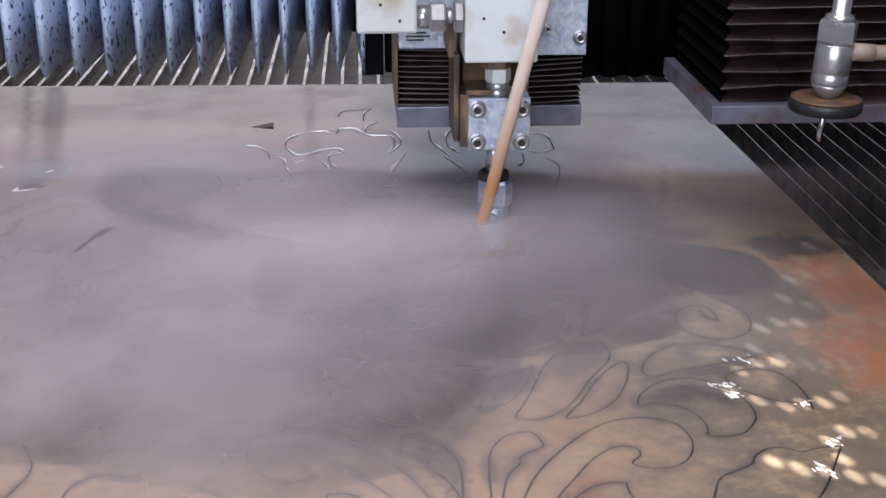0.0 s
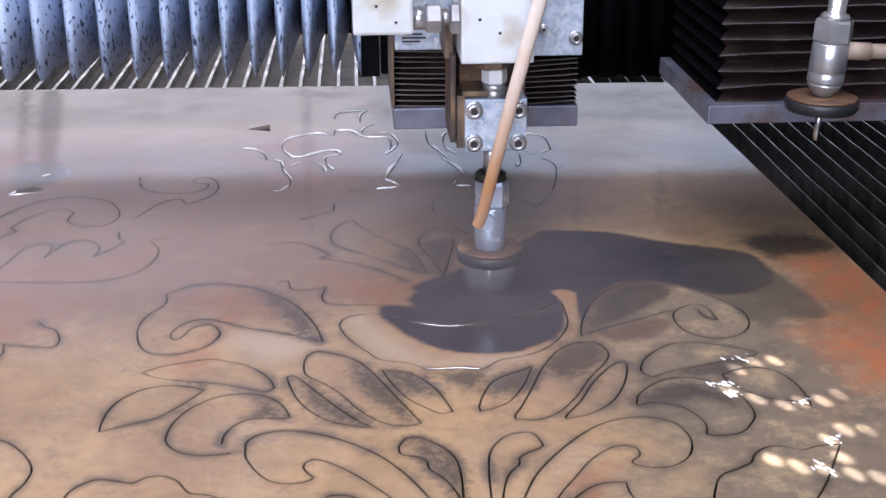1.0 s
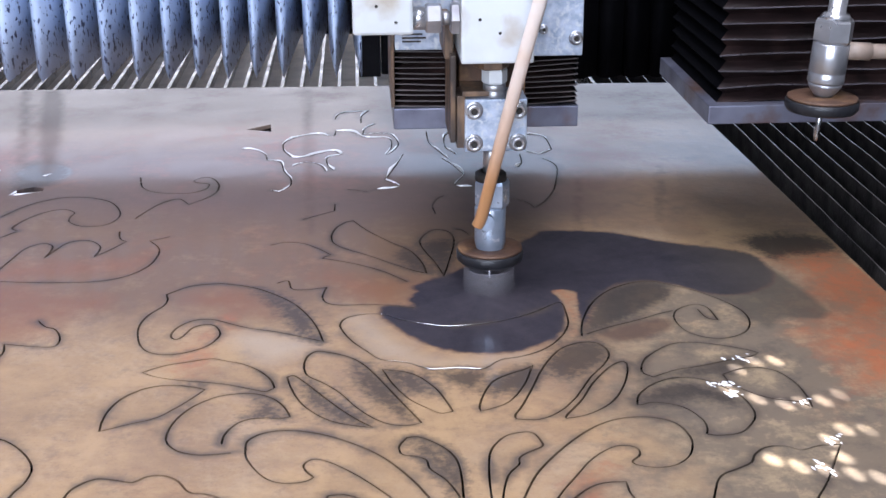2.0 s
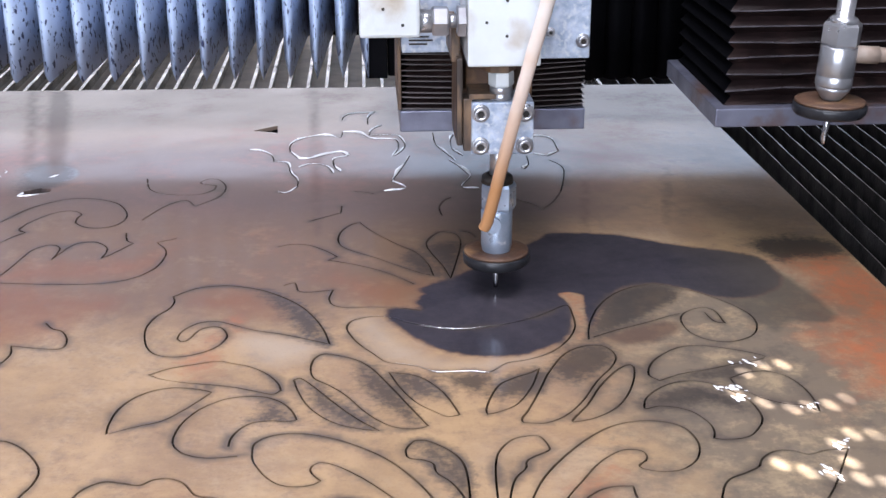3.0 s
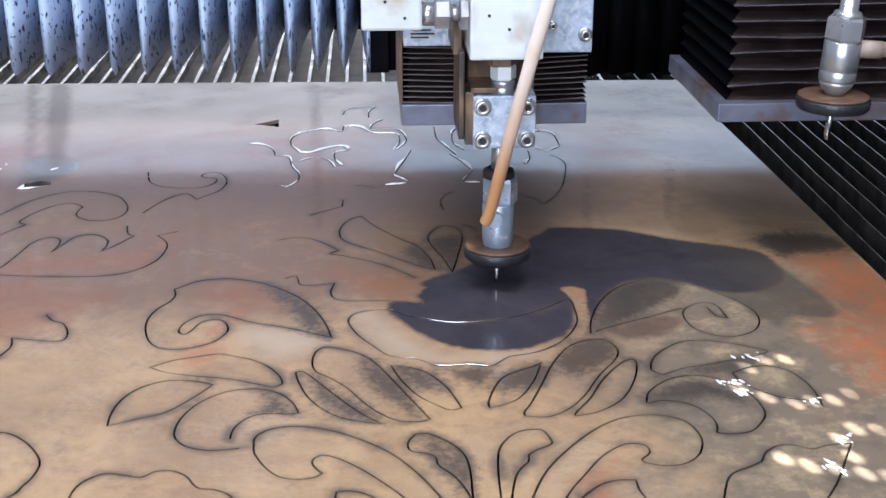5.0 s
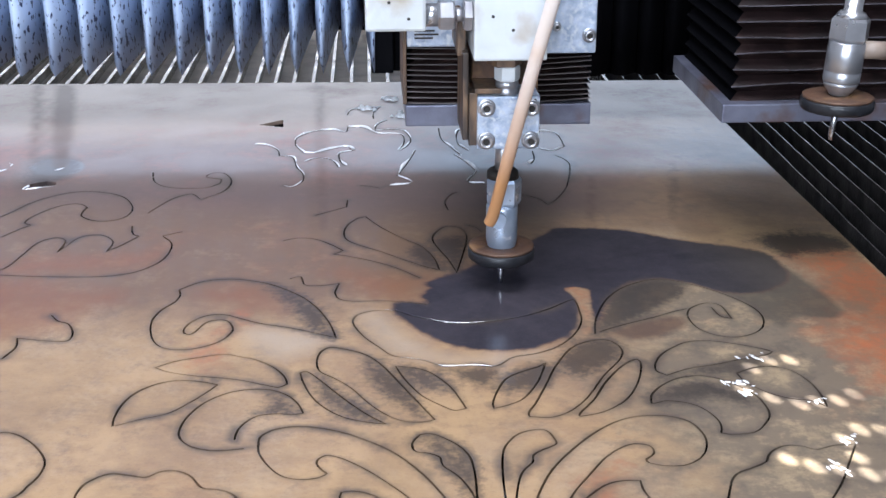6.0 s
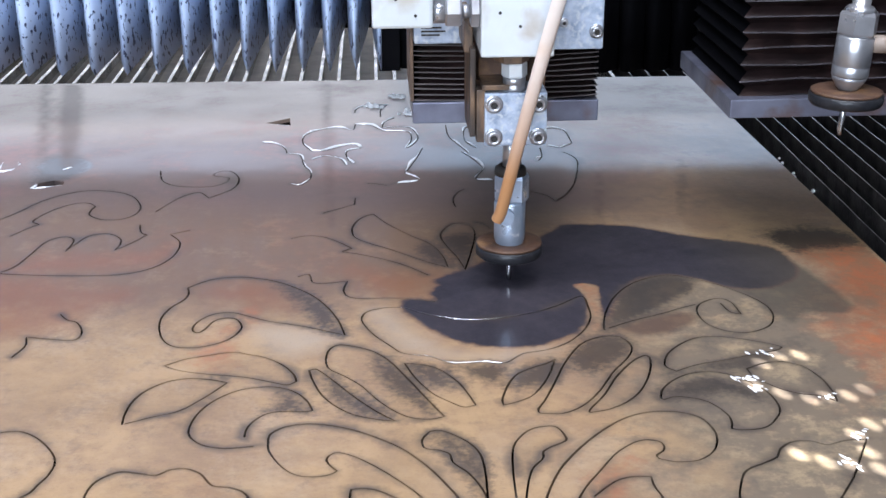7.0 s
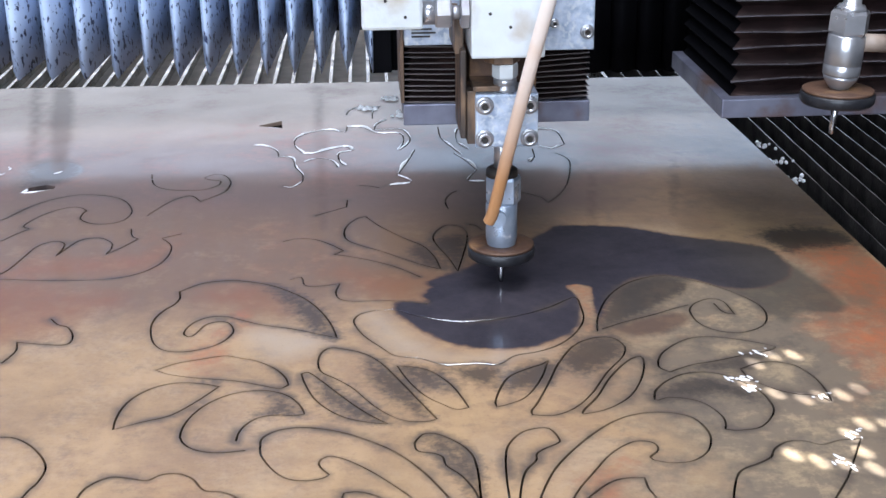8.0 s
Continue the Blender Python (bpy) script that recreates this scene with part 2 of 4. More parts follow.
    col = mix(ramp(loose, 0.58, 0.73, 0, 0.42), col, (0.27, 0.115, 0.062))
    pale = plus(attr("pale"), off(small, 0.4))
    col = mix(ramp(pale, 0.25, 0.95, 0, 0.62), col, (0.44, 0.355, 0.27))
    # soot-dark wet marks left behind by the jet
    sooty = plus(attr("soot"), off(brush, 0.8), off(mid, 0.7), off(noise_tex(150.0, 3), 0.35))
    col = mix(ramp(sooty, 0.22, 0.68, 0, 0.80), col, (0.028, 0.025, 0.026))
    # dark brown streaks, most of them running towards the camera
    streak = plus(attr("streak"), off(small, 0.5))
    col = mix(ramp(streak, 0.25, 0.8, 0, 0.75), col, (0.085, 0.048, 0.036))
    # steel scoured dark by the jet, brown rim
    tongue = plus(attr("tongue"), off(brush, 0.30), off(mid, 0.25))
    col = mix(ramp(tongue, 0.38, 0.62, 0, 0.72), col, (0.088, 0.074, 0.058))
    dark = plus(attr("dark"), off(brush, 0.34), off(mid, 0.20))
    col = mix(ramp(dark, 0.36, 0.50, 0, 0.65), col, (0.10, 0.055, 0.046))
    scoured = mix(ramp(plus(mid, off(small, 0.5), off(brush, 0.5)), 0.28, 0.74), (0.013, 0.015, 0.026), (0.046, 0.042, 0.054))
    scoured = mix(ramp(plus(place.outputs[0], off(mid, 0.10)), 0.20, 0.34, 0, 0.9), scoured, (0.080, 0.068, 0.056))
    col = mix(ramp(dark, 0.46, 0.57, 0, 0.95), col, scoured)
    # dirt along the cut lines
    edge = plus(attr("edge"), off(brush, 0.7), off(mid, 0.7))
    col = mix(ramp(edge, 0.25, 1.0, 0, 0.78), col, (0.070, 0.055, 0.046))
    col = mix(ramp(grit, 0.58, 0.75, 0, 0.3), col, (0.13, 0.09, 0.07))
    l.new(col, b.inputs["Base Color"])
    b.inputs["Roughness"].default_value = 0.55
    b.inputs["Specular IOR Level"].default_value = 0.3
    film = maths("MULTIPLY", ramp(plus(mid, off(small, 0.3)), 0.35, 0.65, 1.0, 0.74), ramp(tint, 0.46, 0.66, 1.0, 0.62))
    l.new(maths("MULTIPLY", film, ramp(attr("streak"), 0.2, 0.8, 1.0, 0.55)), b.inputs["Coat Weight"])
    b.inputs["Coat IOR"].default_value = 1.33
    l.new(ramp(big, 0.35, 0.7, 0.09, 0.15), b.inputs["Coat Roughness"])
    bp = n.new("ShaderNodeBump")
    bp.inputs["Strength"].default_value, bp.inputs["Distance"].default_value = 0.12, 0.001
    l.new(maths("ADD", small, maths("MULTIPLY", grit, 0.3)), bp.inputs["Height"])
    l.new(bp.outputs[0], b.inputs["Normal"])
    cb = n.new("ShaderNodeBump")
    cb.inputs["Strength"].default_value, cb.inputs["Distance"].default_value = 0.10, 0.003
    stretch = n.new("ShaderNodeMapping")
    stretch.inputs["Scale"].default_value = (9.0, 1.0, 1.0)
    l.new(tc.outputs["Object"], stretch.inputs[0])
    ripple = n.new("ShaderNodeTexNoise")
    ripple.inputs["Scale"].default_value, ripple.inputs["Detail"].default_value = 22.0, 2.0
    l.new(stretch.outputs[0], ripple.inputs["Vector"])
    l.new(maths("ADD", noise_tex(14.0, 2.0), maths("MULTIPLY", ripple.outputs[0], 0.8)), cb.inputs["Height"])
    l.new(cb.outputs[0], b.inputs["Coat Normal"])
    return m


SHEET = sheet_material()


def mist_material():
    """Thin veil of droplets: densest in the middle of each veil, torn by noise, clear at its rim."""
    m = bpy.data.materials.new("water_mist")
    m.use_nodes = True
    n, l = m.node_tree.nodes, m.node_tree.links
    n.remove(n["Principled BSDF"])
    out = n["Material Output"]
    tr, df, tl = n.new("ShaderNodeBsdfTransparent"), n.new("ShaderNodeBsdfDiffuse"), n.new("ShaderNodeBsdfTranslucent")
    df.inputs[0].default_value = tl.inputs[0].default_value = (0.86, 0.81, 0.86, 1)
    both, mx = n.new("ShaderNodeMixShader"), n.new("ShaderNodeMixShader")
    l.new(df.outputs[0], both.inputs[1])
    l.new(tl.outputs[0], both.inputs[2])
    a, t, tc = n.new("ShaderNodeAttribute"), n.new("ShaderNodeTexNoise"), n.new("ShaderNodeTexCoord")
    a.attribute_name = "droplets"
    t.inputs["Scale"].default_value, t.inputs["Detail"].default_value = 3.2, 5
    l.new(tc.outputs["Object"], t.inputs["Vector"])
    r = n.new("ShaderNodeMapRange")
    r.inputs[1].default_value, r.inputs[2].default_value = 0.28, 0.62
    l.new(t.outputs[0], r.inputs[0])
    mu = n.new("ShaderNodeMath")
    mu.operation = "MULTIPLY"
    l.new(a.outputs["Fac"], mu.inputs[0])
    l.new(r.outputs[0], mu.inputs[1])
    l.new(mu.outputs[0], mx.inputs[0])
    l.new(tr.outputs[0], mx.inputs[1])
    l.new(both.outputs[0], mx.inputs[2])
    l.new(mx.outputs[0], out.inputs[0])
    return m


MIST = mist_material()


# ---- mesh helpers ----
def part(name, bm, mat, parent=None, label=""):
    """Links a bmesh as one mesh object, under a thing or a part where one is given."""
    me = bpy.data.meshes.new(name)
    bm.to_mesh(me)
    bm.free()
    for m in (mat if isinstance(mat, (list, tuple)) else [mat]):
        me.materials.append(m)
    ob = new(name, me)
    if parent:
        ob.parent = parent
    return tagged(ob, label) if label else ob


def thing(name, label, category, at=(0, 0, 0), group="", kind=""):
    ob = new(name)
    ob.location = at
    ob.empty_display_size = 0.05
    return tagged(ob, label, category, group, kind)


def box(x0, x1, y0, y1, z0, z1, bevel=0.0015, segments=2, into=None):
    bm = into or bmesh.new()
    made = bmesh.ops.create_cube(bm, size=1)["verts"]
    for v in made:
        v.co = (x0 + (v.co.x + 0.5) * (x1 - x0), y0 + (v.co.y + 0.5) * (y1 - y0), z0 + (v.co.z + 0.5) * (z1 - z0))
    if bevel:
        es = list({e for v in made for e in v.link_edges})
        bmesh.ops.bevel(bm, geom=es, offset=bevel, segments=segments, affect="EDGES", profile=0.6)
    return bm


def lathe(profile, sides=32, axis="z", at=(0, 0, 0), smooth=True, into=None):
    """Turned solid: profile of (radius, height), capped at both ends."""
    bm = into or bmesh.new()
    rings = []
    for r, h in profile:
        ring = []
        for i in range(sides):
            a = 2 * math.pi * i / sides
            p = (r * math.cos(a), r * math.sin(a), h)
            p = p if axis == "z" else (h, p[0], p[1]) if axis == "x" else (p[0], -h, p[1])
            ring.append(bm.verts.new(Vector(p) + Vector(at)))
        rings.append(ring)
    for a, c in zip(rings, rings[1:]):
        for i in range(sides):
            f = bm.faces.new((a[i], a[(i + 1) % sides], c[(i + 1) % sides], c[i]))
            f.smooth = smooth and sides > 8
    bm.faces.new(rings[0][::-1])
    bm.faces.new(rings[-1])
    bmesh.ops.recalc_face_normals(bm, faces=bm.faces[:])
    return bm


def tube(points, radius, sides=16):
    """Bent round hose along a smooth line through the points; radius may change along it."""
    pts = smooth_line([(p[0], p[1], p[2]) for p in points], False, 8)
    bm, rings = bmesh.new(), []
    for i, p in enumerate(pts):
        d = (pts[min(i + 1, len(pts) - 1)] - pts[max(i - 1, 0)]).normalized()
        u = d.cross(Vector((0.3, 1, 0.1))).normalized()
        w = d.cross(u)
        k = i / (len(pts) - 1)
        r = radius if isinstance(radius, float) else radius[0] + (radius[1] - radius[0]) * k
        rings.append([bm.verts.new(p + r * (math.cos(a) * u + math.sin(a) * w)) for a in (2 * math.pi * j / sides for j in range(sides))])
    for a, c in zip(rings, rings[1:]):
        for i in range(sides):
            bm.faces.new((a[i], a[(i + 1) % sides], c[(i + 1) % sides], c[i])).smooth = True
    bm.faces.new(rings[0][::-1])
    bm.faces.new(rings[-1])
    bmesh.ops.recalc_face_normals(bm, faces=bm.faces[:])
    return bm


def smooth_line(points, closed, steps):
    """Catmull-Rom line through points (x, y[, z]); in the plane, a third value of 1 marks a sharp corner."""
    flat = not (len(points[0]) == 3 and not isinstance(points[0][2], int)) or any(len(p) == 2 for p in points)
    ps = [Vector((p[0], p[1], 0.0 if flat else p[2])) for p in points]
    sharp = [flat and len(p) > 2 for p in points]
    n, out = len(ps), []
    for i in range(n if closed else n - 1):
        a, b = ps[i], ps[(i + 1) % n]
        before = ps[i - 1] if (closed or i > 0) else a
        after = ps[(i + 2) % n] if (closed or i + 2 < n) else b
        ta = (b - a) if sharp[i] else (b - before) * 0.5
        tb = (b - a) if sharp[(i + 1) % n] else (after - a) * 0.5
        for s in range(steps):
            t = s / steps
            out.append((2 * t ** 3 - 3 * t ** 2 + 1) * a + (t ** 3 - 2 * t ** 2 + t) * ta + (-2 * t ** 3 + 3 * t ** 2) * b + (t ** 3 - t ** 2) * tb)
    if not closed:
        out.append(ps[-1])
    return out


# ---- the hall ----
def hall():
    x0, x1, y0, y1, z0, z1 = -7.0, 7.0, -6.0, 8.0, -0.9, 4.6
    part_ob = part("floor", box(x0, x1, y0, y1, z0 - 0.2, z0, 0), CONCRETE)
    tagged(part_ob, "grey concrete hall floor", "floor", kind="structure")

    def wall(name, axis, at, lo, hi, opening, label):
        """A wall 0.2 thick with one opening (from, to, sill, head)."""
        a, c, s, h = opening
        bm = bmesh.new()
        for u0, u1, w0, w1 in ((lo, a, z0, z1), (c, hi, z0, z1), (a, c, z0, s), (a, c, h, z1)):
            if u1 - u0 < 0.01 or w1 - w0 < 0.01:
                continue
            if axis == "x":
                box(u0, u1, at, at + 0.2, w0, w1, 0, into=bm)
            else:
                box(at, at + 0.2, u0, u1, w0, w1, 0, into=bm)
        tagged(part(name, bm, WALL), label, "wall", kind="structure")

    wall("wall_north", "x", y1, x0, x1, (-4.4, 5.4, 0.9, 3.9), "grey hall wall with a long window band")
    wall("wall_south", "x", y0 - 0.2, x0, x1, (-3.7, 0.5, -0.2, 3.8), "grey hall wall with a wide open gate")
    wall("wall_west", "y", x0 - 0.2, y0, y1, (0, 0.0, 0, 0), "plain grey hall wall")
    wall("wall_east", "y", x1, y0, y1, (0, 0.0, 0, 0), "plain grey hall wall")
    bm = bmesh.new()
    # the small gap is added so that the sun reaches the holed sheet
    ox, oy = SUN_TO.x / SUN_TO.z * z1 + 0.25, SUN_TO.y / SUN_TO.z * z1 - 0.31
    gaps = sorted([(-2.6, 1.4, -2.2, -0.2), (ox - 0.11, ox + 0.11, oy - 0.17, oy + 0.17)])
    xs = sorted({x0, x1, *(g[0] for g in gaps), *(g[1] for g in gaps)})
    ys = sorted({y0, y1, *(g[2] for g in gaps), *(g[3] for g in gaps)})
    for xa, xb in zip(xs, xs[1:]):
        for ya, yb in zip(ys, ys[1:]):
            cx, cy = (xa + xb) / 2, (ya + yb) / 2
            if not any(g[0] < cx < g[1] and g[2] < cy < g[3] for g in gaps):
                box(xa, xb, ya, yb, z1, z1 + 0.12, 0, into=bm)
    tagged(part("ceiling", bm, ROOF), "grey sheet roof with skylight openings", "ceiling", kind="structure")


hall()

# Cut lines of the ornament, in millimetres on the sheet: kind, closed, points; a third value 1 marks a sharp corner.
CUTS = []
CUTS.append(("scroll_leaf", True, [(-175, -130, 1), (-182, -95), (-195, -58), (-214, -24), (-247, 10), (-279, 26), (-301, 29), (-325, 23), (-347, 2, 1),
    (-344, -14), (-347, -31), (-358, -51), (-364, -77), (-362, -104), (-355, -129), (-343, -145), (-324, -150), (-306, -145), (-290, -133), (-280, -112), (-281, -96),
    (-288, -83), (-299, -81), (-309, -88), (-316, -107), (-322, -115), (-328, -109), (-328, -97), (-322, -82), (-309, -69), (-291, -68), (-273, -79), (-252, -92),
    (-222, -104), (-196, -118)]))
CUTS.append(("sliver_leaf", True, [(-345, -188, 1), (-327, -175), (-306, -168), (-283, -162), (-268, -168), (-251, -176), (-234, -192), (-222, -212), (-218, -228, 1),
    (-226, -235), (-242, -228), (-269, -216), (-307, -207), (-331, -198)]))
CUTS.append(("leaf", True, [(-365, -301, 1), (-366, -283), (-363, -259), (-354, -238), (-338, -222), (-318, -216), (-297, -220), (-282, -227, 1), (-292, -244),
    (-305, -263), (-320, -280), (-341, -289), (-355, -296)]))
CUTS.append(("hook_leaf", False, [(-257, -330), (-256, -315), (-250, -300), (-240, -289), (-225, -286), (-210, -288), (-201, -286, 1), (-206, -269), (-217, -251),
    (-233, -240), (-251, -238), (-271, -244), (-290, -262), (-302, -287), (-306, -312), (-303, -327), (-293, -340), (-278, -347), (-264, -348), (-248, -346)]))
CUTS.append(("leaf", True, [(-192, -186), (-190, -165), (-182, -153), (-170, -155), (-148, -168), (-132, -190), (-116, -227), (-102, -262), (-85, -304, 1),
    (-96, -308), (-113, -305), (-128, -292), (-143, -270), (-158, -241), (-174, -220), (-188, -205)]))
CUTS.append(("leaf", True, [(-207, -207, 1), (-201, -204), (-190, -219), (-174, -246), (-158, -272), (-143, -293), (-128, -310, 1), (-143, -306), (-163, -297),
    (-180, -280), (-194, -256), (-203, -227)]))
CUTS.append(("leaf", True, [(-117, -197, 1), (-99, -202), (-84, -213), (-69, -239), (-61, -264), (-56, -285, 1), (-67, -288), (-79, -277), (-94, -259), (-108, -228)]))
CUTS.append(("leaf", True, [(27, -197, 1), (19, -205), (5, -213), (-13, -227), (-24, -250), (-31, -275), (-31, -286, 1), (-19, -281), (-2, -268), (15, -235)]))
CUTS.append(("leaf", True, [(-1, -303, 1), (-1, -295), (7, -279), (22, -241), (35, -206), (55, -168), (74, -152), (91, -149), (101, -157), (105, -176), (97, -198),
    (78, -227), (58, -266), (39, -292), (19, -305)]))
CUTS.append(("leaf", True, [(43, -305, 1), (45, -298), (62, -272), (78, -239), (97, -210), (111, -196), (118, -199), (112, -229), (98, -263), (83, -284),
    (63, -299)]))
CUTS.append(("bowl", True, [(-158, -96), (-148, -127), (-131, -156), (-118, -175), (-93, -184), (-75, -198), (-62, -200), (-40, -199), (-21, -202), (-3, -184),
    (17, -178), (35, -169), (51, -154), (66, -131), (76, -104), (78, -75), (75, -48), (48, -70), (22, -86), (-8, -97), (-41, -102), (-67, -97), (-95, -82), (-112, -68),
    (-130, -65), (-145, -69), (-155, -78)]))
CUTS.append(("bud", True, [(-99, -330, 1), (-106, -344), (-104, -358), (-93, -362), (-84, -369), (-82, -383), (-70, -401), (-61, -427), (-58, -452), (-59, -472),
    (-58, -432), (-57, -398), (-59, -370), (-67, -351), (-80, -336), (-90, -329)]))
CUTS.append(("bud", True, [(-14, -333), (1, -327), (11, -330), (16, -347), (14, -354), (2, -362), (-6, -370), (-8, -381), (-18, -396), (-24, -417), (-30, -450),
    (-35, -473), (-36, -450), (-35, -408), (-32, -372), (-27, -352)]))
CUTS.append(("tendril", False, [(-229, 26), (-217, 32), (-212, 9), (-197, 5), (-174, 10, 1), (-178, -14), (-173, -33), (-157, -40), (-130, -40), (-106, -44),
    (-81, -52)]))
CUTS.append(("petal", True, [(-145, 226, 1), (-127, 188), (-100, 146), (-78, 117), (-66, 79), (-62, 44, 1), (-77, 54), (-102, 78), (-128, 105), (-151, 125),
    (-167, 145), (-171, 170), (-167, 196), (-156, 218)]))
CUTS.append(("tendril", False, [(-243, 146), (-226, 154), (-205, 149), (-185, 129), (-171, 109, 1), (-182, 99, 1), (-161, 89), (-135, 73), (-109, 51), (-85, 21)]))
CUTS.append(("drop", True, [(-65, 144), (-58, 169), (-44, 186), (-27, 175), (-24, 142), (-33, 86), (-43, 35, 1), (-50, 75), (-60, 112)]))
CUTS.append(("dash", False, [(-19, 187), (-10, 180), (-4, 164)]))
CUTS.append(("scroll", False, [(85, -135), (92, -98), (111, -50), (140, -13), (178, 4), (206, -9), (232, -31), (255, -63), (265, -91), (262, -118), (249, -139),
    (225, -150), (204, -143), (191, -125), (188, -99), (195, -78), (215, -64), (229, -72), (232, -105, 1), (222, -98), (218, -76)]))
CUTS.append(("scroll", False, [(191, -78), (177, -84), (150, -99), (118, -114), (91, -130)]))
CUTS.append(("leaf", True, [(129, -218), (136, -194), (152, -174), (172, -159), (195, -157), (221, -166), (243, -178), (251, -185, 1), (242, -192), (218, -199),
    (187, -210), (161, -217), (137, -230, 1)]))
CUTS.append(("comma_leaf", True, [(113, -275), (117, -264), (130, -248), (149, -235), (171, -233), (190, -244), (203, -262), (211, -281), (212, -308), (202, -328),
    (189, -341), (170, -344), (160, -341, 1), (163, -331), (163, -316), (155, -296), (143, -285), (125, -280), (112, -285)]))
CUTS.append(("leaf", True, [(241, -216, 1), (257, -226), (267, -251), (269, -279), (267, -299, 1), (256, -287), (237, -281), (220, -267), (207, -247), (204, -229, 1),
    (224, -218)]))
CUTS.append(("curl", True, [(28, -362), (52, -334), (75, -315), (97, -307), (119, -308), (137, -319), (144, -340), (143, -359), (135, -378), (120, -391),
    (103, -393), (88, -387), (87, -381, 1), (95, -372), (95, -361), (87, -356), (74, -358), (54, -376), (36, -403), (20, -428), (7, -456), (-5, -483, 1), (-19, -474),
    (-14, -447), (-6, -422), (7, -393)]))
CUTS.append(("tendril", False, [(25, -441), (44, -421), (59, -414), (75, -414, 1), (75, -430), (78, -444), (78, -465)]))
CUTS.append(("lobed_leaf", True, [(138, -460), (145, -428), (155, -409), (172, -399), (185, -390), (192, -377), (206, -366), (221, -366), (233, -373), (250, -367),
    (269, -366, 1), (256, -390), (237, -425), (218, -453), (200, -480), (159, -493)]))
CUTS.append(("curl", True, [(-236, -340), (-235, -326), (-223, -314), (-202, -310), (-177, -317), (-153, -331), (-124, -357), (-102, -390), (-87, -422),
    (-78, -447), (-73, -475, 1), (-88, -481), (-100, -455), (-112, -430), (-125, -411), (-143, -388), (-162, -369), (-176, -361), (-183, -364), (-186, -372),
    (-183, -381), (-177, -390, 1), (-184, -396), (-198, -398), (-212, -393), (-224, -378), (-234, -356)]))
CUTS.append(("tendril", False, [(-164, -450), (-166, -429), (-165, -419, 1), (-154, -418), (-141, -424), (-126, -438)]))
CUTS.append(("lobed_leaf", True, [(-372, -429), (-374, -412), (-369, -394), (-354, -381), (-337, -384), (-323, -388), (-313, -380), (-300, -379), (-287, -388),
    (-276, -406), (-262, -410), (-250, -418), (-244, -433), (-246, -460), (-304, -472), (-361, -461)]))
CUTS.append(("round_lobe", False, [(-467, -309), (-451, -308), (-434, -320), (-418, -341), (-409, -362), (-410, -383), (-415, -397), (-419, -409), (-433, -425)]))
CUTS.append(("lobe", False, [(-470, -60), (-460, -75), (-448, -83), (-439, -106), (-442, -124), (-467, -121), (-492, -114, 1), (-488, -136), (-495, -161)]))
CUTS.append(("scroll", False, [(-615, 228), (-595, 258), (-571, 307), (-535, 339), (-498, 341), (-462, 320), (-443, 281), (-442, 249), (-456, 229), (-481, 228),
    (-500, 246), (-502, 267), (-500, 280), (-515, 294), (-535, 287), (-554, 262), (-566, 229), (-556, 216, 1), (-567, 201), (-581, 176)]))
CUTS.append(("frill", False, [(-564, 59), (-550, 78), (-541, 118), (-533, 154), (-517, 170), (-503, 162), (-501, 143), (-504, 121, 1), (-497, 143), (-486, 171),
    (-464, 177), (-447, 159), (-444, 139), (-447, 121, 1), (-434, 139), (-417, 170, 1), (-426, 180), (-431, 206)]))
CUTS.append(("frill", False, [(-367, 183), (-389, 170, 1), (-375, 145), (-373, 117), (-380, 85), (-401, 57), (-436, 44), (-493, 46), (-544, 53), (-570, 59)]))
CUTS.append(("tendril", False, [(-438, 423), (-428, 377), (-404, 354), (-362, 349), (-342, 367), (-340, 386, 1), (-362, 398), (-354, 415), (-338, 411), (-326, 378),
    (-331, 338), (-358, 302, 1), (-374, 326), (-397, 305), (-419, 253)]))
CUTS.append(("tendril", False, [(-308, 552), (-289, 545), (-273, 521), (-268, 492, 1), (-249, 483), (-241, 436), (-231, 405), (-230, 372), (-242, 349), (-255, 354)]))
CUTS.append(("frill", False, [(-96, 509), (-87, 553), (-92, 595), (-126, 601), (-148, 634), (-171, 641, 1), (-175, 610), (-196, 624), (-221, 616), (-246, 584),
    (-247, 542), (-234, 504, 1), (-217, 503), (-193, 521), (-173, 532), (-163, 511, 1), (-182, 498), (-180, 459), (-173, 440)]))
CUTS.append(("tendril", False, [(-110, 674), (-126, 648), (-130, 617, 1), (-104, 621), (-87, 614), (-77, 567), (-83, 532), (-94, 509)]))
CUTS.append(("tendril", False, [(-230, 462), (-212, 478), (-192, 465), (-183, 433)]))
CUTS.append(("tendril", False, [(-173, 708), (-164, 742), (-120, 754, 1), (-131, 723), (-132, 682)]))
CUTS.append(("tendril", False, [(-72, 508), (-84, 453), (-101, 389, 1), (-83, 363), (-91, 351), (-112, 348)]))
CUTS.append(("tendril", False, [(-32, 626), (-31, 564), (-19, 519), (-8, 481)]))
CUTS.append(("tendril", False, [(8, 624), (-5, 599), (-8, 539), (5, 503)]))
CUTS.append(("tendril", False, [(-17, 485), (-3, 448), (9, 403, 1), (-6, 358), (16, 352)]))
CUTS.append(("tendril", False, [(117, 601), (145, 584), (148, 517, 1), (128, 495), (109, 508)]))
CUTS.append(("tendril", False, [(128, 473), (139, 453), (142, 420), (126, 338), (107, 287), (89, 259, 1), (81, 282), (57, 306)]))
CUTS.append(("tendril", False, [(98, 497), (96, 456), (88, 434)]))
CUTS.append(("tendril", False, [(-40, 245), (-42, 278), (-32, 307), (-22, 316)]))
CUTS.append(("dash", False, [(-208, 234), (-169, 264, 1), (-168, 290)]))
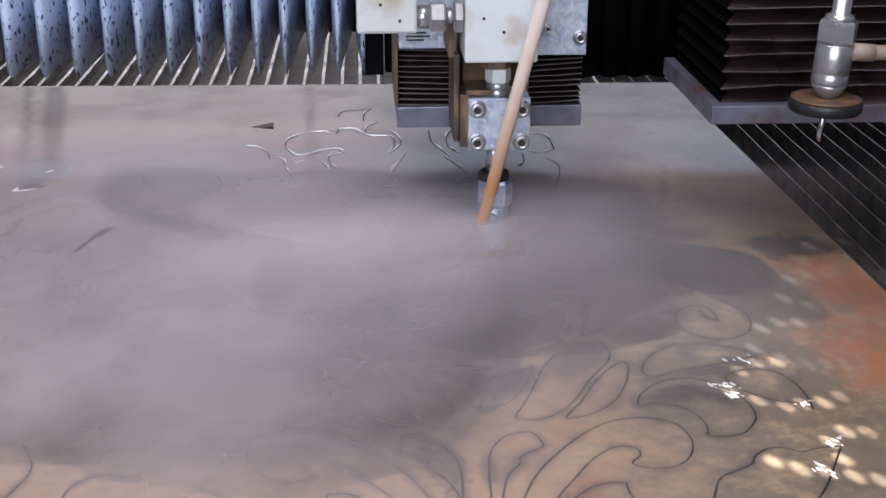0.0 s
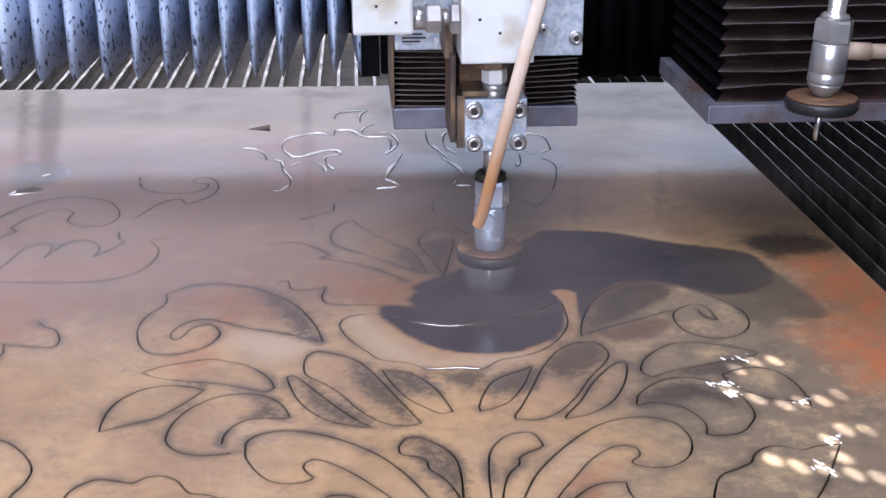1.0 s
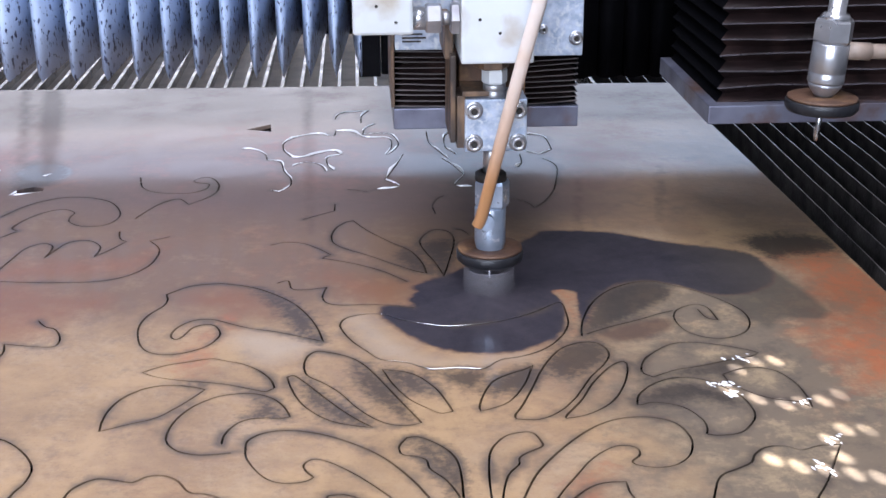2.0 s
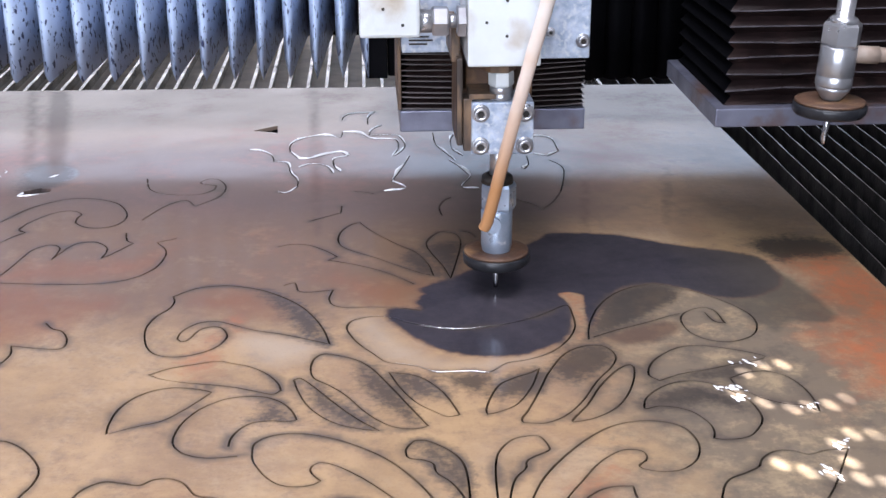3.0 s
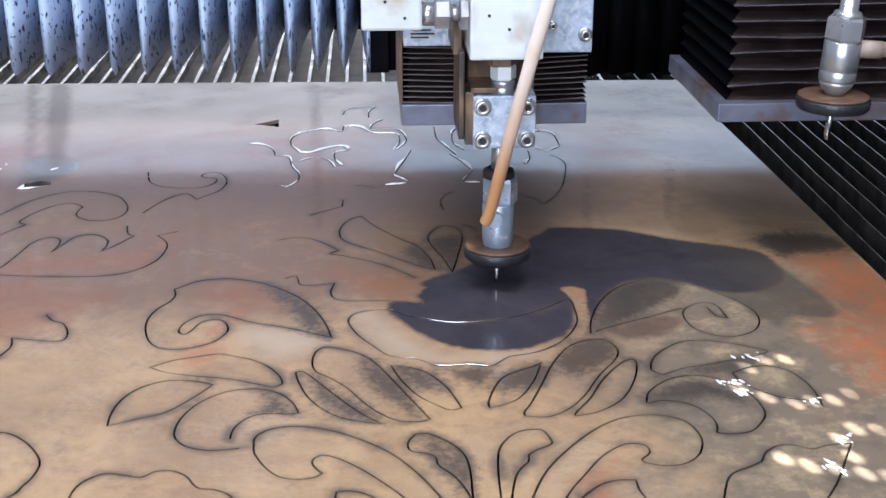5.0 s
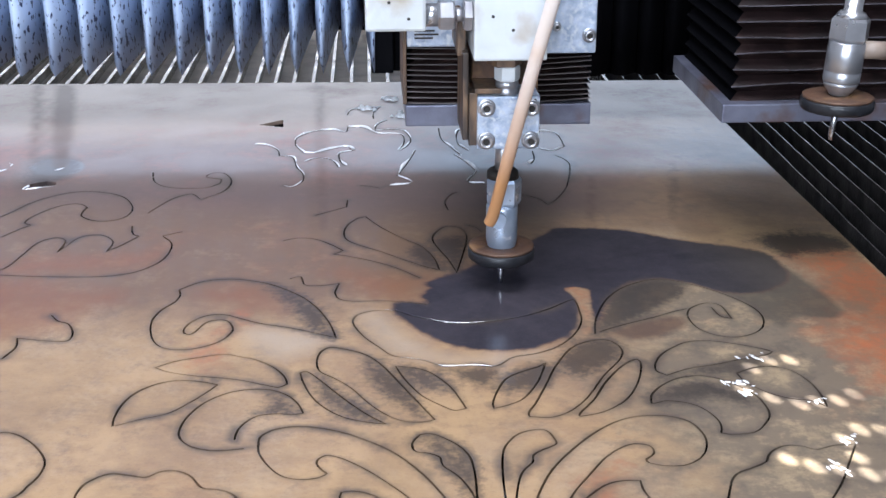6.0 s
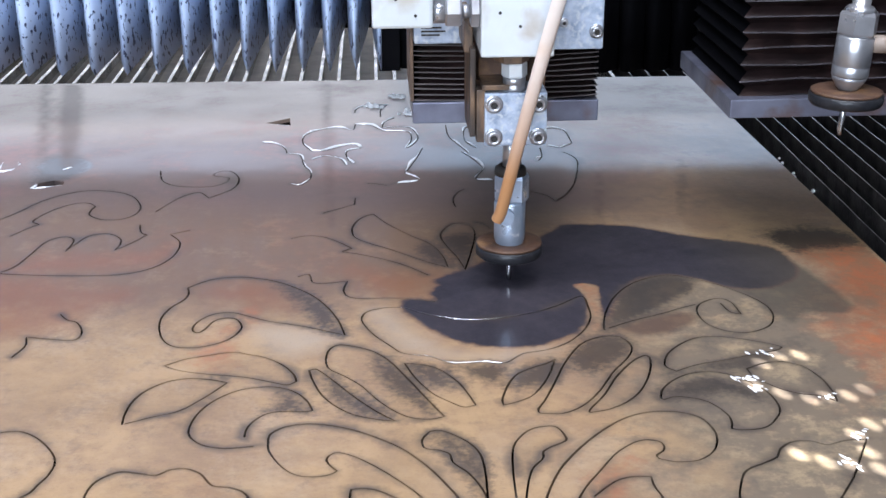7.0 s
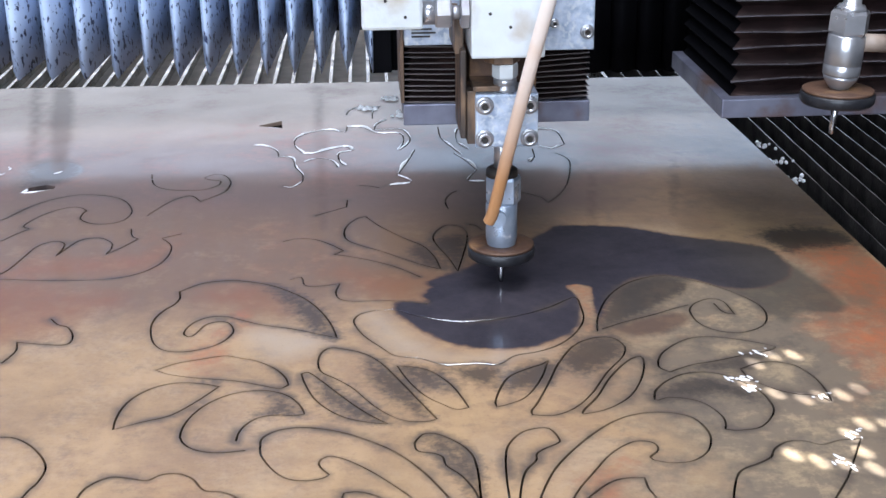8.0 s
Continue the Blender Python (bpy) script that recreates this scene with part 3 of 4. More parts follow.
CUTS.append(("dash", False, [(-152, 349), (-140, 346), (-126, 338)]))
OPEN_HOLES = []
OPEN_HOLES.append([(-310, 657), (-274, 684), (-271, 641)])
OPEN_HOLES.append([(-578, 437), (-575, 465), (-566, 451)])
OPEN_HOLES.append([(-602, 358), (-596, 378), (-576, 390), (-561, 384), (-560, 372), (-577, 366)])
OPEN_HOLES.append([(-672, 526), (-656, 515), (-646, 495), (-643, 470), (-646, 445), (-660, 436)])
SCOURED = []
SCOURED.append([(-19, 59), (-40, 38), (-65, 19), (-81, 4), (-75, -7), (-86, -29), (-81, -47), (-112, -45), (-116, -66), (-99, -103), (-75, -139), (-48, -161),
    (-21, -168), (12, -167), (43, -149), (64, -128), (78, -90), (81, -53), (77, -32), (75, -20), (93, -21), (91, -52), (87, -100), (86, -132), (96, -98), (111, -56), (126, -28), (145, -2), (178, 6), (207, -4), (228, -23),
    (252, -40), (287, -35), (323, 0), (325, 59), (309, 85), (267, 106), (224, 126), (175, 158), (142, 168), (90, 172), (75, 157), (35, 109)])
TONGUE = []
TONGUE.append([(215, 27), (218, 98), (307, 80), (333, 23), (343, -27), (351, -69), (354, -92), (338, -110), (318, -104), (301, -100), (277, -130), (268, -101),
    (255, -61), (228, -23)])
RUSTY = []
RUSTY.append([(74, -14), (96, -20), (91, -50), (85, -90), (81, -133), (74, -129), (80, -90), (84, -53), (80, -32)])
RUSTY.append([(329, 64), (360, 76), (417, 90), (470, -20), (420, -290), (319, -270), (324, -212), (304, -172), (308, -125), (343, -109), (355, -92), (350, -34), (340, 23)])
RUSTY.append([(332, -105), (364, -85), (385, -94), (430, -110), (391, -189), (359, -162), (341, -148)])
RUSTY.append([(40, -403), (63, -377), (71, -387), (52, -412), (34, -438), (20, -445)])
RUSTY.append([(-286, -67), (-267, -82), (-266, -124), (-280, -155), (-293, -135)])
RUSTY.append([(-293, -81), (-274, -162), (-308, -197), (-330, -190)])
RUSTY_DULL = []
RUSTY_DULL.append([(-600, 40), (-503, 42), (-444, 19), (-404, 0), (-404, -38), (-429, -58), (-438, -100), (-469, -111), (-530, -116), (-600, -90)])
RUSTY_DULL.append([(-560, 57), (-538, 108), (-482, 114), (-400, 127), (-377, 154), (-373, 98), (-396, 65), (-469, 49)])
RUSTY_DULL.append([(-331, -4), (-291, 17), (-259, 4), (-226, -41), (-236, -70), (-284, -53), (-315, -43)])
RUSTY_DULL.append([(-167, 68), (-117, 31), (-66, 24), (-84, -20), (-85, -47), (-154, -31), (-173, 10), (-192, 36)])
HALO = []
HALO.append([(-613, 453), (-605, 484), (-580, 496), (-547, 475), (-537, 440), (-551, 418), (-590, 418)])
PALE = []
PALE.append([(-234, -99), (-176, -136), (-224, -178), (-253, -151), (-273, -110)])
PALE.append([(-154, -78), (-130, -71), (-97, -134), (-60, -176), (17, -174), (-23, -197), (-67, -194), (-115, -170)])
SOOTY = []
SOOTY.append([(88, -132), (95, -98), (114, -50), (141, -14), (177, 0), (196, -13), (197, -37), (161, -73), (125, -107), (98, -126)])
SOOTY.append([(40, -194), (59, -160), (95, -146), (106, -176), (84, -209), (54, -226), (42, -213)])
SOOTY.append([(-16, -229), (25, -200), (17, -241), (-24, -255)])
SOOTY.append([(-116, -199), (-84, -211), (-60, -247), (-91, -248)])
SOOTY.append([(-247, 11), (-208, -30), (-176, -127), (-196, -118), (-212, -72), (-232, -26)])
SOOTY.append([(-75, -202), (-19, -206), (-27, -233), (-43, -242), (-58, -222)])
SOOTY.append([(-142, -183), (-116, -227), (-93, -294), (-117, -268), (-142, -217)])
SOOTY.append([(-63, 138), (-26, 142), (-33, 86), (-43, 40), (-56, 88)])
SOOTY.append([(-78, 117), (-63, 76), (-65, 48), (-80, 63), (-91, 108)])
SOOTY.append([(-230, -248), (-201, -286), (-223, -288), (-242, -287), (-229, -265)])
SOOTY.append([(-185, -217), (-153, -269), (-133, -302), (-163, -290), (-189, -251)])
SOOTY.append([(-95, -335), (-67, -356), (-58, -398), (-59, -432), (-70, -397), (-82, -369)])
SOOTY.append([(121, -264), (168, -244), (204, -286), (171, -273), (134, -276)])
SOOTY.append([(125, -238), (150, -228), (215, -198), (243, -196), (235, -212), (205, -226), (170, -232), (150, -234)])
SOOTY.append([(-597, 371), (-561, 393), (-543, 455), (-579, 511), (-613, 486)])
SOOTY.append([(325, 120), (341, 136), (364, 133), (375, 146), (376, 134), (405, 130), (424, 114), (424, 85), (394, 78), (360, 76), (346, 63), (331, 91)])
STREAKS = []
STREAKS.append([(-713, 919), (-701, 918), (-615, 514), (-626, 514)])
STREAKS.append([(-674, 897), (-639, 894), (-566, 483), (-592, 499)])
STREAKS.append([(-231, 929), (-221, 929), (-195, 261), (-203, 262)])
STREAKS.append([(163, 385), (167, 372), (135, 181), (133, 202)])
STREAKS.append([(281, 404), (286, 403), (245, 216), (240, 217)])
STREAKS.append([(96, -135), (130, -110), (174, -95), (186, -108), (172, -130), (133, -151), (109, -144)])
CLEARED = []
CLEARED.append([(74, -16), (92, -22), (90, -52), (84, -130), (76, -129), (81, -68), (80, -36)])


# ---- the steel sheet, cut into an ornament ----
SHEET_EDGE = [(-1250, 950), (413, 911), (436, -120), (446, -700), (-1250, -660)]
KERF = 1.9       # millimetres
THICK = 0.006


def distance_to_lines(p, segs):
    """Distance of each point in p (n, 2) to the nearest of the segments (m, 4)."""
    best = np.full(len(p), 1e9)
    a, d = segs[:, :2], segs[:, 2:] - segs[:, :2]
    dd = np.maximum((d * d).sum(1), 1e-9)
    for i in range(0, len(p), 1500):
        q = p[i:i + 1500]
        r = q[:, None, :] - a[None]
        t = np.clip((r * d[None]).sum(2) / dd, 0, 1)
        e = r - t[..., None] * d[None]
        best[i:i + 1500] = np.sqrt((e * e).sum(2).min(1))
    return best


def inside(p, poly):
    q = np.array(poly, float)
    r, odd = np.roll(q, -1, 0), np.zeros(len(p), bool)
    for (xa, ya), (xb, yb) in zip(q, r):
        if ya != yb:
            odd ^= ((ya > p[:, 1]) != (yb > p[:, 1])) & (p[:, 0] < (xb - xa) * (p[:, 1] - ya) / (yb - ya) + xa)
    return odd


def patch(p, polys, soft):
    """1 inside the smooth outlines, 0 well outside, 0.5 on their edge."""
    best = np.zeros(len(p))
    for poly in polys:
        line = np.array([v[:2] for v in smooth_line(poly, True, 4)])
        segs = np.hstack([line, np.roll(line, -1, 0)])
        d = distance_to_lines(p, segs) * np.where(inside(p, line), 1, -1)
        best = np.maximum(best, np.clip(0.5 + d / (2 * soft), 0, 1))
    return best


def steel_sheet():
    from mathutils.geometry import delaunay_2d_cdt
    verts, edges, segs = [], [], []

    def loop(pts, closed=True):
        k = len(verts)
        verts.extend(pts)
        edges.extend((k + i, k + i + 1) for i in range(len(pts) - 1))
        if closed:
            edges.append((k + len(pts) - 1, k))

    loop([Vector(p) for p in SHEET_EDGE])
    holes = [np.array(h, float) for h in (OPEN_HOLES[0], OPEN_HOLES[2])]
    for h in holes:
        loop([Vector(p) for p in h])
    for kind, closed, points in CUTS:
        raw = [Vector(v[:2]) for v in smooth_line(points, closed, 4)]
        line = [raw[0]]
        for v in raw[1:]:
            if (v - line[-1]).length > 2.2:
                line.append(v)
        n = len(line)
        nxt = [line[(i + 1) % n] if closed or i + 1 < n else line[i] for i in range(n)]
        prv = [line[i - 1] if closed or i else line[i] for i in range(n)]
        side = []
        for a, c in zip(prv, nxt):
            d = (c - a).normalized()
            side.append(Vector((-d.y, d.x)) * KERF / 2)
        one, two = [p + s for p, s in zip(line, side)], [p - s for p, s in zip(line, side)]
        if closed:
            loop(one)
            loop(two)
            segs += [(*line[i], *line[(i + 1) % n]) for i in range(n)]
        else:
            loop(one + two[::-1])
            segs += [(*line[i], *line[i + 1]) for i in range(n - 1)]
    segs = np.array(segs)
    # a grid of points in between, denser near the camera, to carry the stains
    grid = []
    for x0, x1, y0, y1, step in ((-700, 440, -520, 300, 9), (-1240, 430, 300, 960, 14), (-1240, -700, -640, 300, 22), (-700, 440, -690, -520, 22)):
        gx, gy = np.meshgrid(np.arange(x0, x1, step), np.arange(y0, y1, step))
        g = np.stack([gx.ravel(), gy.ravel()], 1).astype(float) + np.random.uniform(-0.25, 0.25, (gx.size, 2)) * step
        grid.append(g)
    grid = np.vstack(grid)
    edge_in = np.array(SHEET_EDGE, float)
    grid = grid[inside(grid, edge_in * 0.995)]
    grid = grid[distance_to_lines(grid, segs) > KERF * 1.2]
    verts += [Vector(p) for p in grid]
    vs, es, fs, *_ = delaunay_2d_cdt(verts, edges, [], 0, 1e-4)
    co = np.array([v[:] for v in vs])
    tri = np.array([f[:] for f in fs if len(f) == 3])
    mid = co[tri].mean(1)
    keep = inside(mid, edge_in) & (distance_to_lines(mid, segs) > KERF * 0.49)
    for h in holes:
        keep &= ~inside(mid, h)
    tri = tri[keep]
    # connected pieces
    own = list(range(len(tri)))

    def root(i):
        while own[i] != i:
            own[i] = own[own[i]]
            i = own[i]
        return i

    seen = {}
    for i, t in enumerate(tri):
        for a, c in ((0, 1), (1, 2), (2, 0)):
            key = (min(t[a], t[c]), max(t[a], t[c]))
            if key in seen:
                own[root(i)] = root(seen[key])
            else:
                seen[key] = i
    roots = np.array([root(i) for i in range(len(tri))])
    area = {}
    p = co[tri]
    a2 = np.abs(np.cross(p[:, 1] - p[:, 0], p[:, 2] - p[:, 0])) / 2
    for r in np.unique(roots):
        area[r] = a2[roots == r].sum()
    # stains carried by the points
    wob = np.array([noise.noise(Vector((x * 0.02, y * 0.02, 0))) for x, y in co])
    kd = distance_to_lines(co, segs)
    fields = {
        "edge": np.exp(-kd / 4.0) * np.clip(0.75 + 0.6 * wob, 0.2, 1) + 0.4 * np.exp(-kd / 18) * np.clip(0.35 + 1.3 * wob, 0, 1),
        "dark": (1 - 0.9 * patch(co, CLEARED, 6)) * patch(co, SCOURED, 20),
        "tongue": patch(co, TONGUE, 20),
        "halo": patch(co, HALO, 16),
        "soot": patch(co, SOOTY, 20),
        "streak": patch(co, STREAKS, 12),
        "rust": np.maximum(patch(co, RUSTY[1:], 35) * 0.95, patch(co, RUSTY[:1], 12) * 1.1),
        "dull_rust": patch(co, RUSTY_DULL, 30),
        "brown": np.clip((co[:, 1] + 160) / 170, 0, 1) * np.clip((220 - co[:, 0]) / 300, 0, 1),
        "pale": patch(co, PALE, 24),
        "bare": np.clip((co[:, 1] - 130 + 0.15 * co[:, 0]) / 150, 0, 1) * (0.95 - 0.5 * np.clip((co[:, 0] - 60) / 180, 0, 1)),
        "damp": np.clip((co[:, 0] - 10) / 190, 0, 1) * np.clip((110 - co[:, 1]) / 160, 0, 1),
    }
    main = max(area, key=area.get)
    main_ob = None
    for r in sorted(area, key=area.get, reverse=True):
        if area[r] < 60:
            continue
        ts = tri[roots == r]
        used = np.unique(ts)
        remap = {v: i for i, v in enumerate(used)}
        n = len(used)
        drop = 0.0 if r == main else random.uniform(-0.0004, 0.0)
        top = [(co[v][0] / 1000, co[v][1] / 1000, drop) for v in used]
        low = [(x, y, -THICK) for x, y, _ in top]
        faces = [tuple(remap[v] for v in t) for t in ts]
        count = {}
        for f in faces:
            for a, c in ((0, 1), (1, 2), (2, 0)):
                count[(f[a], f[c])] = 1
        rim = [(a, c) for a, c in count if (c, a) not in count]
        walls = [(c, a, a + n, c + n) for a, c in rim]
        under = [tuple(n + i for i in f[::-1]) for f in faces]
        me = bpy.data.meshes.new("steel_sheet" if r == main else "cut_piece")
        me.from_pydata(top + low, [], faces + walls + under)
        me.materials.append(SHEET)
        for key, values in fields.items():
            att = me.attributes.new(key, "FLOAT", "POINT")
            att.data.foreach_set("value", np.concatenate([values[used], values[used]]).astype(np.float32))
        me.update()
        if r == main:
            main_ob = tagged(new("steel_sheet", me), "large wet steel sheet silted tan, cut with a leaf ornament", "metal sheet")
        else:
            tagged(new("cut_piece", me), "leaf-shaped cut-out still lying in the wet steel sheet", "metal piece", "pieces cut out of the sheet")
    return main_ob


SHEET_OB = steel_sheet()


def glint_rims():
    """Raised rims added for white glints where cuts run crosswise on the far sheet."""
    rims = CUTS + [("hole", True, [(x, y, 1) for x, y in h]) for h in OPEN_HOLES]
    for kind, closed, points in rims:
        if kind == "dash" or kind != "bowl" and min(p[1] for p in points) < 330:
            continue
        line = [Vector((v.x, v.y)) / 1000 for v in smooth_line(points, closed, 6)]
        run, runs = [], []
        for a, c in zip(line, line[1:]):
            d = c - a
            if kind == "hole" and (a.y + c.y) / 2 > sum(v.y for v in line) / len(line):
                runs, run = runs + [run], []
                continue
            if abs(d.x) > (0.9 if kind == "bowl" else 0.12) * abs(d.y) and d.length > 1e-5:
                run = run or [a]
                run.append(c)
            else:
                runs, run = runs + [run], []
        runs.append(run)
        for r in runs:
            if len(r) < 4:
                continue
            bm, last = bmesh.new(), None
            n = len(r)
            for i, p in enumerate(r):
                d = (r[min(i + 1, n - 1)] - r[max(i - 1, 0)]).normalized()
                side = Vector((-d.y, d.x))
                side = side if (side.y > 0) != (kind == "hole") else -side
                w = (0.00045 if kind == "bowl" else 0.0027) * min(1, 3 * min(i, n - 1 - i) / n + 0.25) * min(1.1, max(0.08, 0.55 + 1.5 * noise.noise(Vector((p.x * 24, p.y * 24, 3)))))
                q = p + side * (KERF / 2000 + w)
                row = [bm.verts.new((q.x + side.x * w * math.cos(t), q.y + side.y * w * math.cos(t), w * 0.75 * math.sin(t))) for t in (k * math.pi / 6 for k in range(7))]
                if last:
                    for k in range(6):
                        bm.faces.new((last[k], row[k], row[k + 1], last[k + 1])).smooth = True
                last = row
            bmesh.ops.recalc_face_normals(bm, faces=bm.faces[:])
            part("bright_burr", bm, WET_RIM if kind == "bowl" else GLINT_RIM, SHEET_OB, "raised rim added along the cut for its white glint")


glint_rims()


# ---- the tank with its slats ----
def water_tank():
    tank = thing("water_tank", "dark steel catcher tank with upright slats and silty water", "water tank")
    bm = bmesh.new()
    x0, x1, y0, y1 = -1.55, 1.55, -0.78, 1.95
    for b in ((x0 - 0.06, x0, y0 - 0.06, y1 + 0.06), (x1, x1 + 0.06, y0 - 0.06, y1 + 0.06), (x0, x1, y0 - 0.06, y0), (x0, x1, y1, y1 + 0.06)):
        box(*b, -0.9, 0.0, 0.004, into=bm)
    part("tank_wall", bm, TANK, tank)
    part("tank_bottom", box(x0, x1, y0, y1, -0.86, -0.84, 0), TANK, tank)
    bm = bmesh.new()
    bmesh.ops.create_grid(bm, x_segments=2, y_segments=2, size=0.5, matrix=Matrix.Translation((0, (y0 + y1) / 2, -0.12)) @ Matrix.Diagonal((x1 - x0, y1 - y0, 1, 1)))
    part("water", bm, WATER, tank, "silty grey water between the slats")

    # added bed whose pale colour stands in for the window mirrored in silty water
    bm = bmesh.new()
    bmesh.ops.create_grid(bm, x_segments=60, y_segments=60, size=0.5, matrix=Matrix.Translation((-0.70, 1.46, -0.024)) @ Matrix.Diagonal((1.64, 0.96, 1, 1)))
    for v in bm.verts:
        v.co.z += 0.002 * noise.noise(v.co * 4)
    part("silt_bed", bm, SILT, tank, "beige silty bed between the slats, the window's reflection put into its colour")

    def slat_mesh(k):
        bm, n = bmesh.new(), 70
        rng = random.Random(k)
        last = None
        for i in range(n + 1):
            y = y0 + (y1 - y0) * i / n
            z = -THICK - 0.001 - rng.random() ** 3 * 0.0012
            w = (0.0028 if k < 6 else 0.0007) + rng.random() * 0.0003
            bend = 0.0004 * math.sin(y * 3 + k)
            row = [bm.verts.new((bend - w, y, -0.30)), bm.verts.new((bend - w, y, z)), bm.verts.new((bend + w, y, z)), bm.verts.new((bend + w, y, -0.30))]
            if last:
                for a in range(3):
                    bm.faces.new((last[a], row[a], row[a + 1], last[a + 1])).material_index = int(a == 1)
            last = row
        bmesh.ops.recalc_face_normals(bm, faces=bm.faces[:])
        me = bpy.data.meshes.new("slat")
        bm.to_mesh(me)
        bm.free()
        # meshes from 6 on take the shaded copies, darkest on their sides
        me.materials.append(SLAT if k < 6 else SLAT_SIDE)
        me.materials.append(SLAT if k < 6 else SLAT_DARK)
        return me

    meshes = [slat_mesh(k) for k in range(12)]
    xs = [-0.7036 + 0.0333 * k for k in range(-25, 20)]
    xs += [xs[-1] + 0.0325 * k for k in range(1, 16)]
    xs += [0.4612 + 0.0304 * k for k in range(36)]
    for i, x in enumerate(xs):
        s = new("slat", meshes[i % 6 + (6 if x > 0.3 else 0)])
        s.parent = tank
        s.location = (x + random.uniform(-0.0012, 0.0012), 0, 0)


water_tank()


# ---- the gantry ----
def folds(tips, y_front, y_back, z_low, z_valley, z_top):
    """Upright pleated cover: each pleat bulges to the front and ends in a point at its foot; where the pleats crowd, the bulge turns into a flat flank."""
    made = []
    n = len(tips)
    for i, x in enumerate(tips):
        p = tips[i + 1] - x if i + 1 < n else x - tips[i - 1]
        k = min(1, max(0, (0.0485 - p) / 0.010))
        deep = (y_back - y_front) * (0.85 + 0.25 * k)
        line = []
        for u, d in ((-0.35, 1), (-0.325, 0.62), (-0.28, 0.30), (-0.20, 0.11), (-0.10, 0.03), (0, 0), (0.16, 0.07), (0.32, 0.24), (0.44, 0.46), (0.55, 0.72), (0.65, 1)):
            e = -u / 0.35 if u < 0 else u / 0.65
            d = d * (1 - k) + e * k if u > 0 else d
            top = z_low + (z_valley - z_low) * (0.45 + 0.55 * k)
            line.append((x + p * u, y_front + deep * d, z_low + (top - z_low) * e ** 0.9))
        bm, last = bmesh.new(), None
        for px, py, pz in line:
            row = [bm.verts.new((px, py, pz + (z_top - pz) * q / 6)) for q in range(7)]
            if last:
                for a, c, d, e in zip(last, row, row[1:], last[1:]):
                    bm.faces.new((a, c, d, e)).smooth = True
            last = row
        bmesh.ops.recalc_face_normals(bm, faces=bm.faces[:])
        bmesh.ops.solidify(bm, geom=bm.faces[:], thickness=0.0012)
        made.append(bm)
    return made


def gantry():
    g = thing("gantry", "dark painted gantry bridge across the tank", "gantry")
    part("beam", box(-1.95, 1.95, 0.80, 1.10, 0.36, 0.80, 0.006), MACHINE, g)
    for sx in (-1, 1):
        part("leg", box(sx * 1.80 - 0.13, sx * 1.80 + 0.13, 0.82, 1.08, -0.9, 0.37, 0.006), MACHINE, g)
    return g


def bellows_left():
    b = thing("pleated_cover", "blue-grey pleated cover with dark specks along the bridge", "bellows")
    # spacing closes up towards the carriage
    xs = [-0.1293]
    while xs[-1] > -1.3:
        xs.append(xs[-1] - min(0.0500, 0.0369 + 0.00105 * len(xs)))
    for bm in folds(sorted(xs), 0.62, 0.770, 0.0890, 0.136, 0.62):
        part("pleat", bm, BLUE_FOLD, b)
    # black plate added in place of the dark last pleats
    part("end_plate", box(-0.133, -0.100, 0.63, 0.665, 0.086, 0.62, 0.002), BLACK_FOLD, b, "added dark plate where the last pleats go dark")
    # black panel added for the shade between pleats and their dark reflection
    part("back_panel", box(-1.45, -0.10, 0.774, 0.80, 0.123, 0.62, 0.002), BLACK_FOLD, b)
    return b


def bellows_right():
    b = thing("pleated_cover", "black pleated cover along the bridge", "bellows")
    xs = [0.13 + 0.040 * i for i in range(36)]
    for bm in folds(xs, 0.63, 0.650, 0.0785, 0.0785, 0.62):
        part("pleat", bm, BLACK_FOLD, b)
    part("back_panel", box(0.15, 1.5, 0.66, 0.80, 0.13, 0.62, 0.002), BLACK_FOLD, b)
    return b


def z_folds(x0, x1, y0, y1, z0, z1, count, sag, mat, parent, odd=1):
    """Upright stack of thin folded sheets with pale rims, each a ring round the column."""
    bm = bmesh.new()
    pitch = (z1 - z0) / count
    nx = 12
    rows = []
    for k in range(2 * count + 1):
        z = z0 + k * pitch / 2
        inset = 0.0 if k % 2 == odd else 0.010
        row = []
        pts = [(x0 + inset, y1)] + [(x0 + inset + (x1 - x0 - 2 * inset) * i / nx, y0 + inset) for i in range(nx + 1)] + [(x1 - inset, y1)]
        for i, (x, y) in enumerate(pts):
            u = (x - x0) / (x1 - x0)
            row.append(bm.verts.new((x, y, z - sag * math.sin(math.pi * u) * (k % 2 == odd) + sag * 0.6 * (u - 0.5) * (1 + 0.6 * math.sin(k * 2.1)) + (0.0012 if odd else 0.0030) * noise.noise(Vector((x * 14, k * 0.9, 5.0))))))
        rows.append(row)
    for a, c in zip(rows, rows[1:]):
        for i in range(len(a) - 1):
            # end flanks take the black sheet: their shade is put into the colour
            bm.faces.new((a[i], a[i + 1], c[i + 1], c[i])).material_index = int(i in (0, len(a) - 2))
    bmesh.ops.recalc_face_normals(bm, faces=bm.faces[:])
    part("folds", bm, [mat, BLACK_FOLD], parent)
    # pale rim along each fold: worn on the main lift, painted glints on the side lift
    for k in range(odd or 2, 2 * count, 2):
        bm = bmesh.new()
        row = [v for v in ((x0 + (x1 - x0) * i / nx, y0 - 0.0006) for i in range(nx + 1))]
        z = z0 + k * pitch / 2
        last = None
        for x, y in row:
            u = (x - x0) / (x1 - x0)
            zz = z - sag * math.sin(math.pi * u) + sag * 0.6 * (u - 0.5) * (1 + 0.6 * math.sin(k * 2.1)) + (0.0012 if odd else 0.0030) * noise.noise(Vector((x * 14, k * 0.9, 5.0)))
